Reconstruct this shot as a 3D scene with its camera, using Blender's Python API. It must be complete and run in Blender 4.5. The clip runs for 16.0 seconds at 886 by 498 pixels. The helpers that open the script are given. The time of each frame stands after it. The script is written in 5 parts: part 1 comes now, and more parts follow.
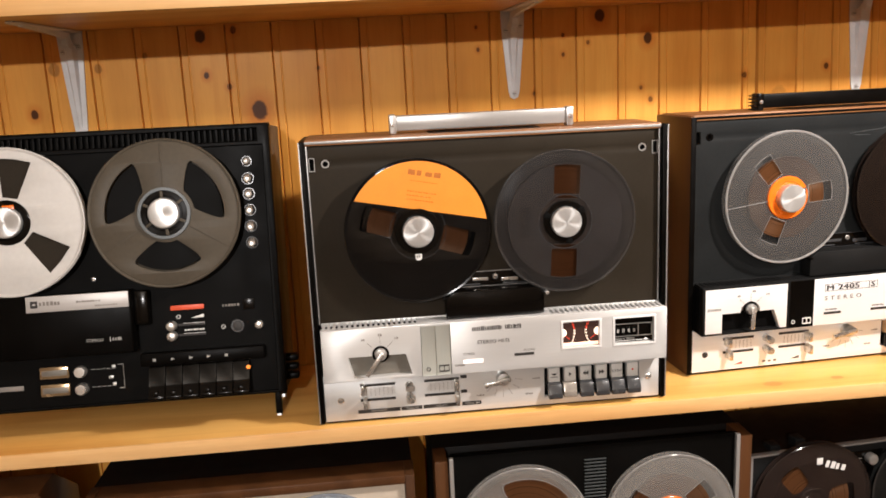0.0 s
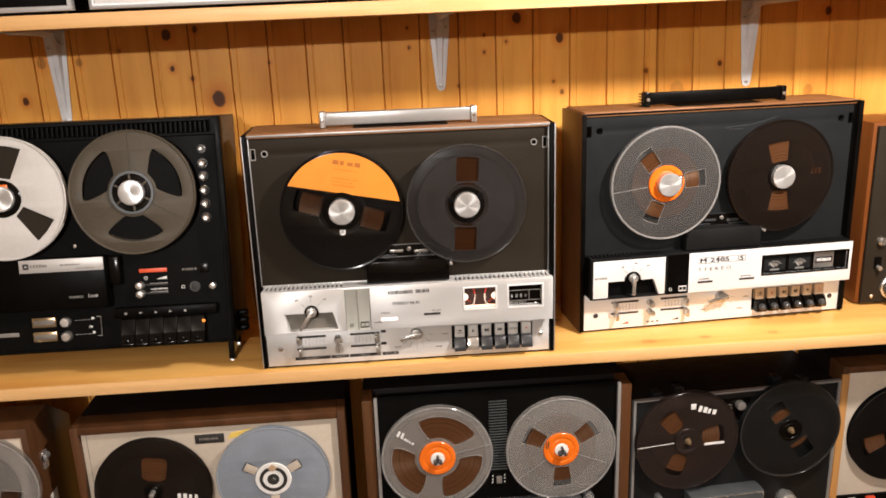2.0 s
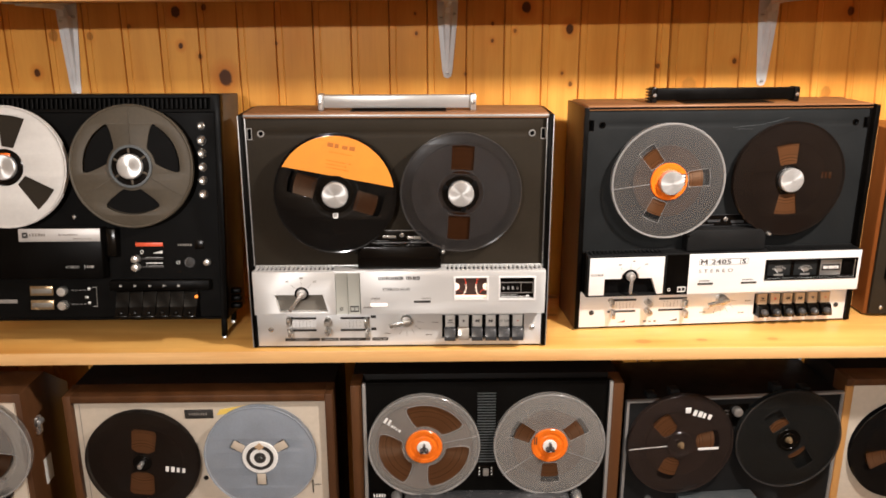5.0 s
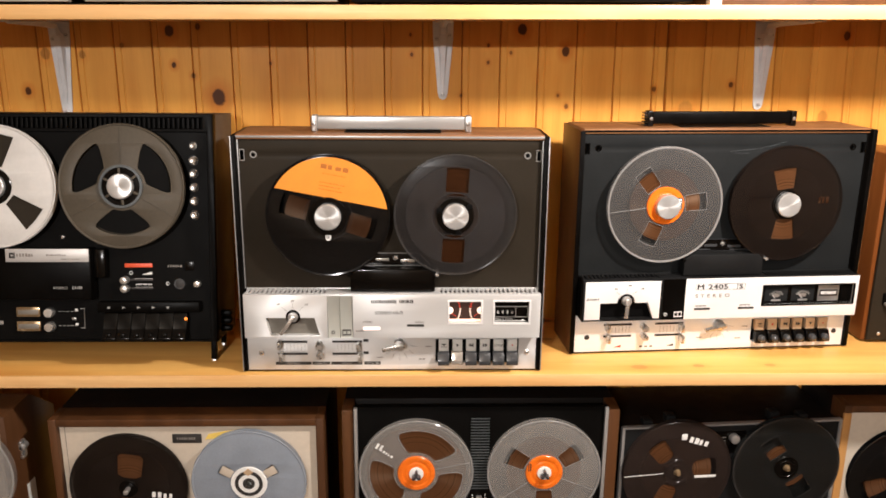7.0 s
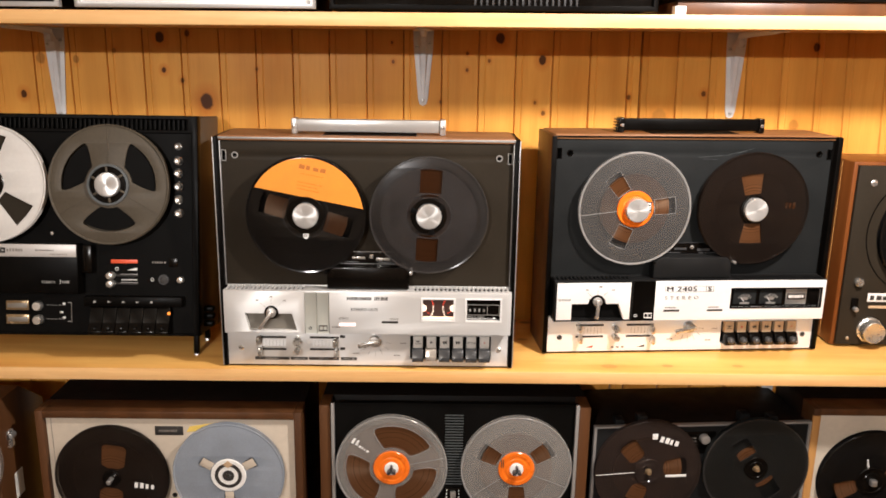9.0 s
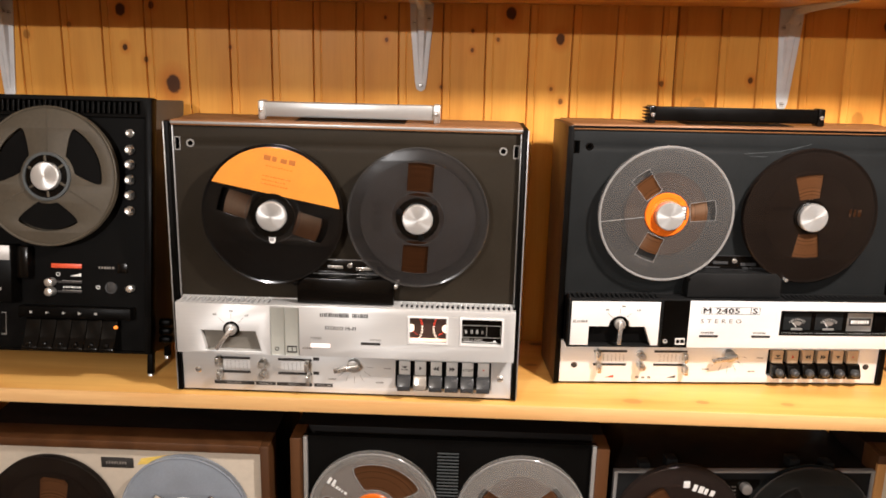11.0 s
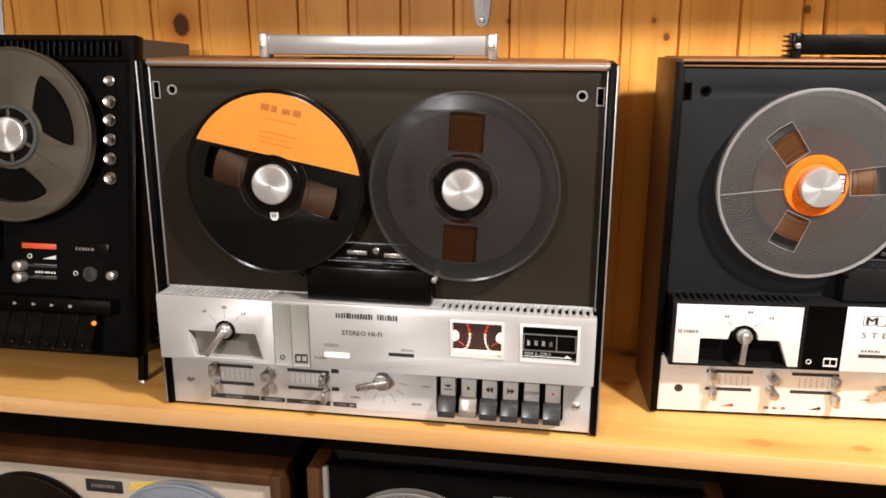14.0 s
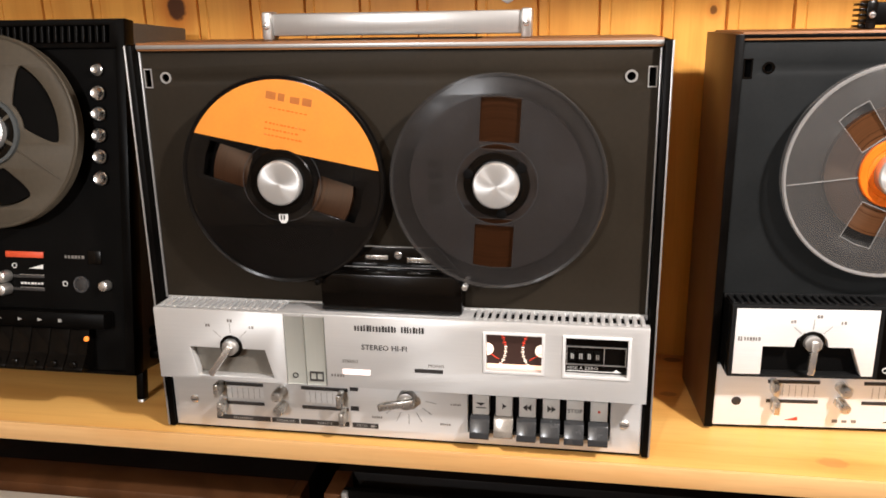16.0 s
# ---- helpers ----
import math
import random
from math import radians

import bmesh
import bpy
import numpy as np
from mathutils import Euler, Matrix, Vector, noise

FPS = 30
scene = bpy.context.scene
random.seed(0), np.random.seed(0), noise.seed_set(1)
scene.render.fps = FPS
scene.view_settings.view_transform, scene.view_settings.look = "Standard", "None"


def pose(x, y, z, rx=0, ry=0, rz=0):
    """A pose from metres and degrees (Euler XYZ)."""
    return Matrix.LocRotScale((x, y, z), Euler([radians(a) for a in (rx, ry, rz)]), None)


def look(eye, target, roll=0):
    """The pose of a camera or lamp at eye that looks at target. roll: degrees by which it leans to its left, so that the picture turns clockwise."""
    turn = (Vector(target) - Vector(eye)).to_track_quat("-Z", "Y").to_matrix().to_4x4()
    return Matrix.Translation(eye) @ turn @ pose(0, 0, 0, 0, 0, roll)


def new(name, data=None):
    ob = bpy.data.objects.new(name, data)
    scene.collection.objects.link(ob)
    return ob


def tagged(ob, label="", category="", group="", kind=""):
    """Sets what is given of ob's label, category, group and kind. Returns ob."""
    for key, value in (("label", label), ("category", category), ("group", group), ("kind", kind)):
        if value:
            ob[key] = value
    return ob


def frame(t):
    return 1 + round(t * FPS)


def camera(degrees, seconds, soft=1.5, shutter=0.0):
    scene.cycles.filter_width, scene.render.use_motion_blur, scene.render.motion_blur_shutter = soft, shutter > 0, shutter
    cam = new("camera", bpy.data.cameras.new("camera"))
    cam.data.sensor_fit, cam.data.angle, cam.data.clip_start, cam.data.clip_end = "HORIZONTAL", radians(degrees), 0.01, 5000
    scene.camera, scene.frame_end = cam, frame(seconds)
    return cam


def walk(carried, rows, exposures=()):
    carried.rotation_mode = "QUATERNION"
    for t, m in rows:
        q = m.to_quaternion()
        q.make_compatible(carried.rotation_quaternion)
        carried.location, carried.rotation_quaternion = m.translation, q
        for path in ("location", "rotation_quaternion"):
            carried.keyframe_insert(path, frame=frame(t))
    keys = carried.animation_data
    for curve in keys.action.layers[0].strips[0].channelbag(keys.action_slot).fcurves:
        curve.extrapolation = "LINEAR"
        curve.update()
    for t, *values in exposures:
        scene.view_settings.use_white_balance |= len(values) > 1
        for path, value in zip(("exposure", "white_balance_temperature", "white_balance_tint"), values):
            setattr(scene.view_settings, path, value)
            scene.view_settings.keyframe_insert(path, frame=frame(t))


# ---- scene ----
cam = camera(57.5, 16.0, soft=1.7)
PATH = [
    (0, (0.015, 0.031, 1.485), (0.194, 1.979, 1.072), -2.6),
    (0.5, (0.012, 0.016, 1.498), (0.245, 1.95, 1.043), -2.8),
    (1, (0.027, -0.008, 1.517), (0.263, 1.918, 1.031), -2.9),
    (1.5, (0.081, -0.078, 1.548), (0.312, 1.839, 1.026), -2.7),
    (2, (0.138, -0.16, 1.571), (0.274, 1.758, 1.02), -2.0),
    (2.5, (0.186, -0.2, 1.579), (0.299, 1.711, 1.001), -1.3),
    (3, (0.206, -0.198, 1.58), (0.298, 1.714, 1.0), -0.8),
    (3.5, (0.205, -0.184, 1.569), (0.276, 1.731, 0.996), -0.6),
    (4, (0.208, -0.166, 1.559), (0.26, 1.75, 0.988), -0.4),
    (6.5, (0.199, -0.149, 1.57), (0.25, 1.774, 1.023), 0.4),
    (7, (0.206, -0.14, 1.565), (0.263, 1.789, 1.04), 0.5),
    (7.5, (0.207, -0.137, 1.563), (0.268, 1.795, 1.053), 0.6),
    (8, (0.199, -0.152, 1.563), (0.255, 1.786, 1.07), 0.7),
    (8.5, (0.225, -0.182, 1.56), (0.269, 1.757, 1.072), 0.7),
    (8.7, (0.242, -0.192, 1.557), (0.284, 1.747, 1.068), 0.8),
    (10.8, (0.293, -0.008, 1.518), (0.25, 1.933, 1.038), 1.5),
    (11, (0.313, 0.007, 1.511), (0.267, 1.948, 1.033), 1.4),
    (11.5, (0.341, 0.047, 1.502), (0.247, 1.984, 1.015), 1.2),
    (12, (0.343, 0.089, 1.491), (0.22, 2.023, 0.998), 1.2),
    (12.5, (0.364, 0.12, 1.478), (0.159, 2.046, 0.981), 0.7),
    (13, (0.375, 0.172, 1.463), (0.118, 2.091, 0.961), 0.4),
    (13.5, (0.365, 0.231, 1.455), (0.084, 2.143, 0.939), 0.4),
    (14, (0.354, 0.269, 1.448), (0.051, 2.174, 0.922), 0.2),
    (14.5, (0.342, 0.302, 1.439), (0.032, 2.203, 0.901), 0.1),
    (15, (0.336, 0.321, 1.44), (0.02, 2.219, 0.891), -0.1),
    (15.5, (0.334, 0.337, 1.438), (0.018, 2.234, 0.89), -0.5),
    (16, (0.319, 0.351, 1.437), (0.004, 2.247, 0.885), -0.9),
]
walk(cam, [(t, look(eye, target, roll)) for t, eye, target, roll in PATH], [(0, 0, 6500, 10), (10, 0, 6500, 10), (13, -0.04, 6300, 10), (16, -0.06, 6230, 9)])

# ---- light ----
world = bpy.data.worlds.new("world")
scene.world = world
world.use_nodes = True
world.node_tree.nodes["Background"].inputs[0].default_value = (0.9, 0.8, 0.7, 1)
world.node_tree.nodes["Background"].inputs[1].default_value = 0.01


def lamp(name, place, watts, size, tint):
    data = bpy.data.lights.new(name, "POINT")
    data.energy, data.shadow_soft_size, data.color = watts, size, tint
    ob = new(name, data)
    ob.location = place
    return ob


lamp("room_lamp", (-0.40, -1.50, 1.99), 122, 0.022, (1.0, 0.97, 0.96))
lamp("ceiling_spot", (0.83, 0.50, 1.86), 61, 0.036, (1.0, 0.915, 0.86))
scene.view_settings.exposure = 0.0


# ---- materials ----
def nodes_of(name):
    m = bpy.data.materials.new(name)
    m.use_nodes = True
    t = m.node_tree
    return m, t, t.nodes["Principled BSDF"]


def add(t, kind, **values):
    n = t.nodes.new(kind)
    for k, v in values.items():
        n.inputs[k].default_value = v
    return n


def mixed(t, kind, fac, a, b):
    n = t.nodes.new("ShaderNodeMix")
    n.data_type, n.blend_type = "RGBA", kind
    for slot, v in ((0, fac), (6, a), (7, b)):
        if isinstance(v, bpy.types.NodeSocket):
            t.links.new(v, n.inputs[slot])
        else:
            n.inputs[slot].default_value = v if slot == 0 else (*v, 1)
    return n.outputs[2]


def ranged(t, value, a, b, c, d):
    n = t.nodes.new("ShaderNodeMapRange")
    n.inputs[1].default_value, n.inputs[2].default_value, n.inputs[3].default_value, n.inputs[4].default_value = a, b, c, d
    t.links.new(value, n.inputs[0])
    return n.outputs[0]


def coords(t, stretch=(1, 1, 1), world_space=False):
    if world_space:
        src = t.nodes.new("ShaderNodeNewGeometry").outputs["Position"]
    else:
        src = t.nodes.new("ShaderNodeTexCoord").outputs["Object"]
    m = t.nodes.new("ShaderNodeMapping")
    m.inputs["Scale"].default_value = stretch
    t.links.new(src, m.inputs[0])
    return m.outputs[0]


def noise_at(t, vec, scale, detail=3.0, rough=0.55):
    n = add(t, "ShaderNodeTexNoise", Scale=scale, Detail=detail, Roughness=rough)
    t.links.new(vec, n.inputs["Vector"])
    return n.outputs[0]


def bumped(t, b, height, strength, distance=0.001):
    n = add(t, "ShaderNodeBump", Strength=strength, Distance=distance)
    t.links.new(height, n.inputs["Height"])
    t.links.new(n.outputs[0], b.inputs["Normal"])


def plain(name, base, rough=0.45, metal=0.0, var=0.14, scale=25.0, bump=0.12, stretch=(1, 1, 1), coat=0.0, alpha=None, spec=0.5):
    """A surface with variation at two scales in colour, gloss and relief."""
    m, t, b = nodes_of(name)
    vec = coords(t, stretch)
    big, small = noise_at(t, vec, scale), noise_at(t, vec, scale * 14)
    shade = mixed(t, "MULTIPLY", 1.0, base, (1, 1, 1))
    for src, amount in ((big, var), (small, var * 0.6)):
        n = t.nodes.new("ShaderNodeMix")
        n.data_type, n.blend_type = "RGBA", "MULTIPLY"
        n.inputs[0].default_value = 1.0
        t.links.new(shade, n.inputs[6])
        t.links.new(ranged(t, src, 0.3, 0.7, 1 - amount, 1 + amount), n.inputs[7])
        shade = n.outputs[2]
    t.links.new(shade, b.inputs["Base Color"])
    t.links.new(ranged(t, big, 0.3, 0.7, max(rough - 0.07, 0.02), min(rough + 0.08, 1)), b.inputs["Roughness"])
    b.inputs["Metallic"].default_value = metal
    b.inputs["Coat Weight"].default_value = coat
    b.inputs["Specular IOR Level"].default_value = spec
    if bump:
        bumped(t, b, small, bump, 0.0006)
    if alpha is not None:
        see = t.nodes.new("ShaderNodeBsdfTransparent")
        mix = t.nodes.new("ShaderNodeMixShader")
        mix.inputs[0].default_value = alpha
        t.links.new(see.outputs[0], mix.inputs[1])
        t.links.new(b.outputs[0], mix.inputs[2])
        t.links.new(mix.outputs[0], t.nodes["Material Output"].inputs[0])
    return m


def glowing(name, base, strength):
    m, t, b = nodes_of(name)
    b.inputs["Base Color"].default_value = (*base, 1)
    b.inputs["Emission Color"].default_value = (*base, 1)
    b.inputs["Emission Strength"].default_value = strength
    return m


def brushed(name, base, rough, axis=0, aniso=0.6, metal=1.0, streak=False):
    stretch = [160, 160, 160]
    stretch[axis] = 2.0
    m, t, b = nodes_of(name)
    fine = noise_at(t, coords(t, tuple(stretch)), 9.0, 4.0)
    big = noise_at(t, coords(t), 14.0)
    tone = mixed(t, "MIX", ranged(t, fine, 0.3, 0.7, 0.0, 1.0), tuple(c * 0.965 for c in base), tuple(min(c * 1.02, 1) for c in base))
    t.links.new(tone, b.inputs["Base Color"])
    t.links.new(ranged(t, big, 0.3, 0.7, rough - 0.05, rough + 0.06), b.inputs["Roughness"])
    b.inputs["Metallic"].default_value = metal
    b.inputs["Anisotropic"].default_value = aniso
    if streak:
        # brushed along x, so that highlights run up and down
        tan = t.nodes.new("ShaderNodeTangent")
        tan.direction_type, tan.axis = "RADIAL", "Z"
        t.links.new(tan.outputs[0], b.inputs["Tangent"])
        b.inputs["Anisotropic Rotation"].default_value = 0.25
    bumped(t, b, fine, 0.03, 0.0002)
    return m


def spun(name):
    """Turned aluminium: fine rings round the axis of the knob."""
    m, t, b = nodes_of(name)
    b.inputs["Base Color"].default_value = (0.58, 0.575, 0.56, 1)
    b.inputs["Metallic"].default_value, b.inputs["Roughness"].default_value = 0.6, 0.36
    b.inputs["Anisotropic"].default_value = 0.85
    tan = t.nodes.new("ShaderNodeTangent")
    tan.direction_type, tan.axis = "RADIAL", "Y"
    t.links.new(tan.outputs[0], b.inputs["Tangent"])
    return m


def wound(name, base, rough, spec):
    """Wound tape: fine rings round the reel's axis, with a fan-shaped sheen."""
    m, t, b = nodes_of(name)
    pos = t.nodes.new("ShaderNodeTexCoord").outputs["Object"]
    flat = t.nodes.new("ShaderNodeVectorMath")
    flat.operation = "MULTIPLY"
    t.links.new(pos, flat.inputs[0])
    flat.inputs[1].default_value = (1, 0, 1)
    far = t.nodes.new("ShaderNodeVectorMath")
    far.operation = "LENGTH"
    t.links.new(flat.outputs[0], far.inputs[0])
    layers = t.nodes.new("ShaderNodeTexNoise")
    layers.noise_dimensions = "1D"
    layers.inputs["Scale"].default_value, layers.inputs["Detail"].default_value = 420.0, 4.0
    t.links.new(far.outputs["Value"], layers.inputs["W"])
    tone = mixed(t, "MIX", ranged(t, layers.outputs[0], 0.3, 0.7, 0.0, 1.0), tuple(c * 0.72 for c in base), tuple(c * 1.22 for c in base))
    t.links.new(tone, b.inputs["Base Color"])
    t.links.new(ranged(t, layers.outputs[0], 0.3, 0.7, rough - 0.05, rough + 0.06), b.inputs["Roughness"])
    b.inputs["Anisotropic"].default_value = 0.9
    b.inputs["Specular IOR Level"].default_value = spec
    b.inputs["Specular Tint"].default_value = (1.0, 0.72, 0.5, 1)
    tan = t.nodes.new("ShaderNodeTangent")
    tan.direction_type, tan.axis = "RADIAL", "Y"
    t.links.new(tan.outputs[0], b.inputs["Tangent"])
    return m


TAPE = wound("brown_tape", (0.074, 0.030, 0.012), 0.32, 0.9)
TAPE_DARK = wound("dark_brown_tape", (0.024, 0.0085, 0.0032), 0.38, 0.35)
KNOTS = ((-0.132, 1.452, 0.0125, 1), (-0.207, 1.559, 0.0085, 1), (0.376, 1.566, 0.0085, 1), (0.450, 1.531, 0.0075, 1), (0.660, 1.436, 0.014, 0.35),
         (-0.447, 1.460, 0.006, 1), (-0.203, 1.504, 0.0045, 1), (-0.412, 1.521, 0.009, 0.5), (-0.160, 1.566, 0.005, 0.8), (-0.352, 1.520, 0.006, 0.5),
         (0.925, 1.560, 0.007, 0.9), (0.735, 1.478, 0.0045, 0.9), (0.455, 1.440, 0.004, 0.8), (0.320, 1.540, 0.003, 0.8), (0.320, 1.512, 0.003, 0.8),
         (0.358, 1.528, 0.003, 0.7), (0.192, 1.524, 0.003, 0.8), (0.190, 1.556, 0.0025, 0.8), (-0.286, 1.535, 0.004, 0.5), (-0.172, 1.487, 0.004, 0.8),
         (0.604, 1.470, 0.004, 0.8), (0.900, 1.425, 0.010, 0.4), (-0.043, 1.508, 0.003, 0.7), (0.44, 1.458, 0.003, 0.7), (0.275, 1.457, 0.003, 0.7))


SHELF_KNOTS = ((0.436, 1.232, 0.007, 0.8), (0.550, 1.024, 0.009, 0.28), (0.645, 1.028, 0.006, 0.35), (0.422, 1.143, 0.006, 0.4), (0.76, 1.03, 0.006, 0.3))


def pine(name, dark, light, grain_axis, knots=(), gloss=0.36, tone_var=0.22, across=2, spec=0.3, rings_mix=0.42):
    m, t, b = nodes_of(name)
    stretch = [1, 1, 1]
    stretch[grain_axis] = 0.055
    vec = coords(t, tuple(stretch), True)
    # every board has its own tone and its own stretch of grain
    rnd = t.nodes.new("ShaderNodeObjectInfo").outputs["Random"]
    shift = t.nodes.new("ShaderNodeVectorMath")
    shift.operation = "ADD"
    off = t.nodes.new("ShaderNodeCombineXYZ")
    for k in range(3):
        t.links.new(ranged(t, rnd, 0, 1, 0, 3.0 + k), off.inputs[k])
    t.links.new(vec, shift.inputs[0])
    t.links.new(off.outputs[0], shift.inputs[1])
    vec = shift.outputs[0]
    warp = noise_at(t, vec, 10.0, 2.0)
    rings = t.nodes.new("ShaderNodeTexWave")
    rings.wave_type, rings.bands_direction = "BANDS", "DIAGONAL"
    for k, v in (("Scale", 9.0), ("Distortion", 7.0), ("Detail", 3.0), ("Detail Scale", 1.3)):
        rings.inputs[k].default_value = v
    t.links.new(vec, rings.inputs["Vector"])
    fibre = noise_at(t, vec, 420.0, 3.0)
    tone = mixed(t, "MIX", ranged(t, rings.outputs[1], 0.35, 0.95, 0.0, rings_mix), light, dark)
    tone = mixed(t, "MIX", ranged(t, warp, 0.35, 0.75, 0.0, 0.5), tone, dark)
    blot = noise_at(t, coords(t, tuple(0.35 if k == grain_axis else 1 for k in range(3)), True), 16.0, 3.0)
    tone = mixed(t, "MULTIPLY", ranged(t, blot, 0.45, 0.72, 0.0, 0.45), tone, (0.84, 0.64, 0.40))
    streak = noise_at(t, vec, 95.0, 2.0)
    tone = mixed(t, "MULTIPLY", ranged(t, streak, 0.5, 0.72, 0.0, 0.20), tone, (0.70, 0.50, 0.30))
    tone = mixed(t, "MULTIPLY", ranged(t, fibre, 0.45, 0.8, 0.0, 0.16), tone, (0.62, 0.5, 0.38))
    tone = mixed(t, "MULTIPLY", ranged(t, rnd, 0, 1, 0.0, tone_var * 2), tone, (0.80, 0.70, 0.56))
    pos = t.nodes.new("ShaderNodeNewGeometry").outputs["Position"]
    ragged = noise_at(t, coords(t, (1, 1, 1), True), 160.0, 2.0)
    for x, z, r, deep in knots:
        d = t.nodes.new("ShaderNodeVectorMath")
        d.operation = "SUBTRACT"
        t.links.new(pos, d.inputs[0])
        d.inputs[1].default_value = (x, 0, z) if across == 2 else (x, z, 0)
        s = t.nodes.new("ShaderNodeVectorMath")
        s.operation = "MULTIPLY"
        t.links.new(d.outputs[0], s.inputs[0])
        s.inputs[1].default_value = (1 / r, 0, 0.8 / r) if across == 2 else (0.6 / r, 1 / r, 0)
        ln = t.nodes.new("ShaderNodeVectorMath")
        ln.operation = "LENGTH"
        t.links.new(s.outputs[0], ln.inputs[0])
        wob = t.nodes.new("ShaderNodeMath")
        wob.operation = "MULTIPLY_ADD"
        t.links.new(ragged, wob.inputs[0])
        wob.inputs[1].default_value = 0.4
        t.links.new(ln.outputs["Value"], wob.inputs[2])
        tone = mixed(t, "MULTIPLY", ranged(t, wob.outputs[0], 1.0, 2.6, 0.6 * deep, 0.0), tone, (0.75, 0.42, 0.22))
        tone = mixed(t, "MIX", ranged(t, wob.outputs[0], 0.92, 1.18, 0.93 * deep, 0.0), tone, (0.050, 0.017, 0.007))
    t.links.new(tone, b.inputs["Base Color"])
    t.links.new(ranged(t, warp, 0.3, 0.7, gloss - 0.06, gloss + 0.1), b.inputs["Roughness"])
    b.inputs["Specular IOR Level"].default_value = spec
    bumped(t, b, fibre, 0.12, 0.0005)
    return m


PINE_WALL = pine("varnished_pine_boards", (0.54, 0.220, 0.038), (0.82, 0.400, 0.084), 2, KNOTS, tone_var=0.30, spec=0.14, rings_mix=0.26)
PINE_SHELF = pine("pale_pine_board", (0.66, 0.300, 0.066), (0.87, 0.500, 0.148), 0, SHELF_KNOTS, 0.34, 0.05, 1)
PINE_EDGE = pine("pale_pine_edge", (0.67, 0.365, 0.125), (0.83, 0.52, 0.235), 0, (), 0.36, 0.03)
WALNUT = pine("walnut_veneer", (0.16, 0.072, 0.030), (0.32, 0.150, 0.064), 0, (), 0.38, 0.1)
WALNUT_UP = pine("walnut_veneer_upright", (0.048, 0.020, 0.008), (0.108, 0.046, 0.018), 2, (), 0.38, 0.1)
TEAK_UP = pine("red_teak_veneer", (0.105, 0.030, 0.007), (0.21, 0.066, 0.015), 2, (), 0.3, 0.1)
TEAK = pine("light_teak_edge", (0.40, 0.19, 0.06), (0.52, 0.27, 0.09), 2, (), 0.4, 0.1)
PLASTER = plain("pale_timber_paint", (0.33, 0.235, 0.15), 0.85, scale=6)
CEILING = plain("cream_ceiling_paint", (0.44, 0.375, 0.30), 0.9, scale=5)
FLOOR = plain("brown_floor", (0.10, 0.065, 0.04), 0.5, scale=4)
DECK_BROWN = plain("brown_grey_deck_plate", (0.0245, 0.0190, 0.0130), 0.5, var=0.1, scale=18, bump=0.07, spec=0.08)
DECK_SLATE = plain("slate_deck_plate", (0.0140, 0.0150, 0.0152), 0.5, var=0.12, scale=18, bump=0.07, spec=0.08)
DECK_BLACK = plain("black_deck_plate", (0.0030, 0.0027, 0.0024), 0.45, var=0.15, scale=20, bump=0.06, spec=0.05)
CREAM = plain("cream_lacquered_plate", (0.53, 0.455, 0.365), 0.42, var=0.06, scale=9, bump=0.05)
BLACK = plain("black_plastic", (0.0022, 0.0018, 0.0015), 0.38, var=0.25, scale=30, bump=0.08, spec=0.06)
BLACK_GLOSS = plain("gloss_black_plastic", (0.0028, 0.0022, 0.0018), 0.16, var=0.2, scale=30, bump=0.03, spec=0.2)
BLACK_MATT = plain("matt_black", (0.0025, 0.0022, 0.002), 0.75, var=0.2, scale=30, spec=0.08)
SILVER = brushed("brushed_aluminium", (0.68, 0.675, 0.66), 0.36, 0, 0.85, 0.40, True)
SILVER_LIGHT = brushed("pale_anodised_plate", (0.88, 0.875, 0.86), 0.36, 0, 0.7, 0.22, True)
SILVER_GREEN = brushed("greenish_grey_strip", (0.53, 0.54, 0.49), 0.45, 2, 0.3, 0.5)
TRIM = brushed("aluminium_trim", (0.40, 0.39, 0.375), 0.34, 2, 0.3, 0.5)
CHROME = plain("chrome", (0.82, 0.80, 0.77), 0.24, 0.85, 0.05, 40, 0.02)
SATIN = plain("satin_nickel", (0.62, 0.60, 0.56), 0.28, 0.86, 0.1, 60, 0.05)
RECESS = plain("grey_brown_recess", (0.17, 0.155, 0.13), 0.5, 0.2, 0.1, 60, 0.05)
# near-black: stands in for the shade on the lower cases' tops and backs
SHADE_WOOD = plain("shade_black_wood", (0.005, 0.003, 0.002), 0.6, 0, 0.3, 30, 0.1, spec=0.2)
STEEL = plain("dull_steel", (0.55, 0.54, 0.52), 0.35, 0.8, 0.12, 60, 0.1)
SPUN = spun("turned_aluminium")
BRACKET = plain("grey_white_enamel", (0.66, 0.66, 0.66), 0.42, 0.0, 0.06, 40, 0.08)
KEY_GREY = plain("blue_grey_key_plastic", (0.042, 0.043, 0.045), 0.22, 0, 0.12, 60, 0.02, coat=0.3)
KEY_LIGHT = plain("worn_light_key", (0.42, 0.38, 0.33), 0.22, 0.4, 0.2, 60, 0.02)
KEY_WHITE = plain("pale_key_plate", (0.62, 0.60, 0.565), 0.4, 0, 0.06, 60, 0.03)
KEY_TAN = plain("tan_key_plate", (0.52, 0.36, 0.22), 0.4, 0, 0.1, 60)
WHITE = plain("white_print", (0.80, 0.79, 0.76), 0.5, var=0.05)
INK = plain("dark_print", (0.025, 0.022, 0.02), 0.55, var=0.1)
PRINT_GREY = plain("worn_white_print", (0.34, 0.33, 0.31), 0.5, var=0.15)
INK_SOFT = plain("grey_print", (0.20, 0.18, 0.16), 0.6, var=0.1)
RED = plain("red_print", (0.55, 0.05, 0.02), 0.45, var=0.1)
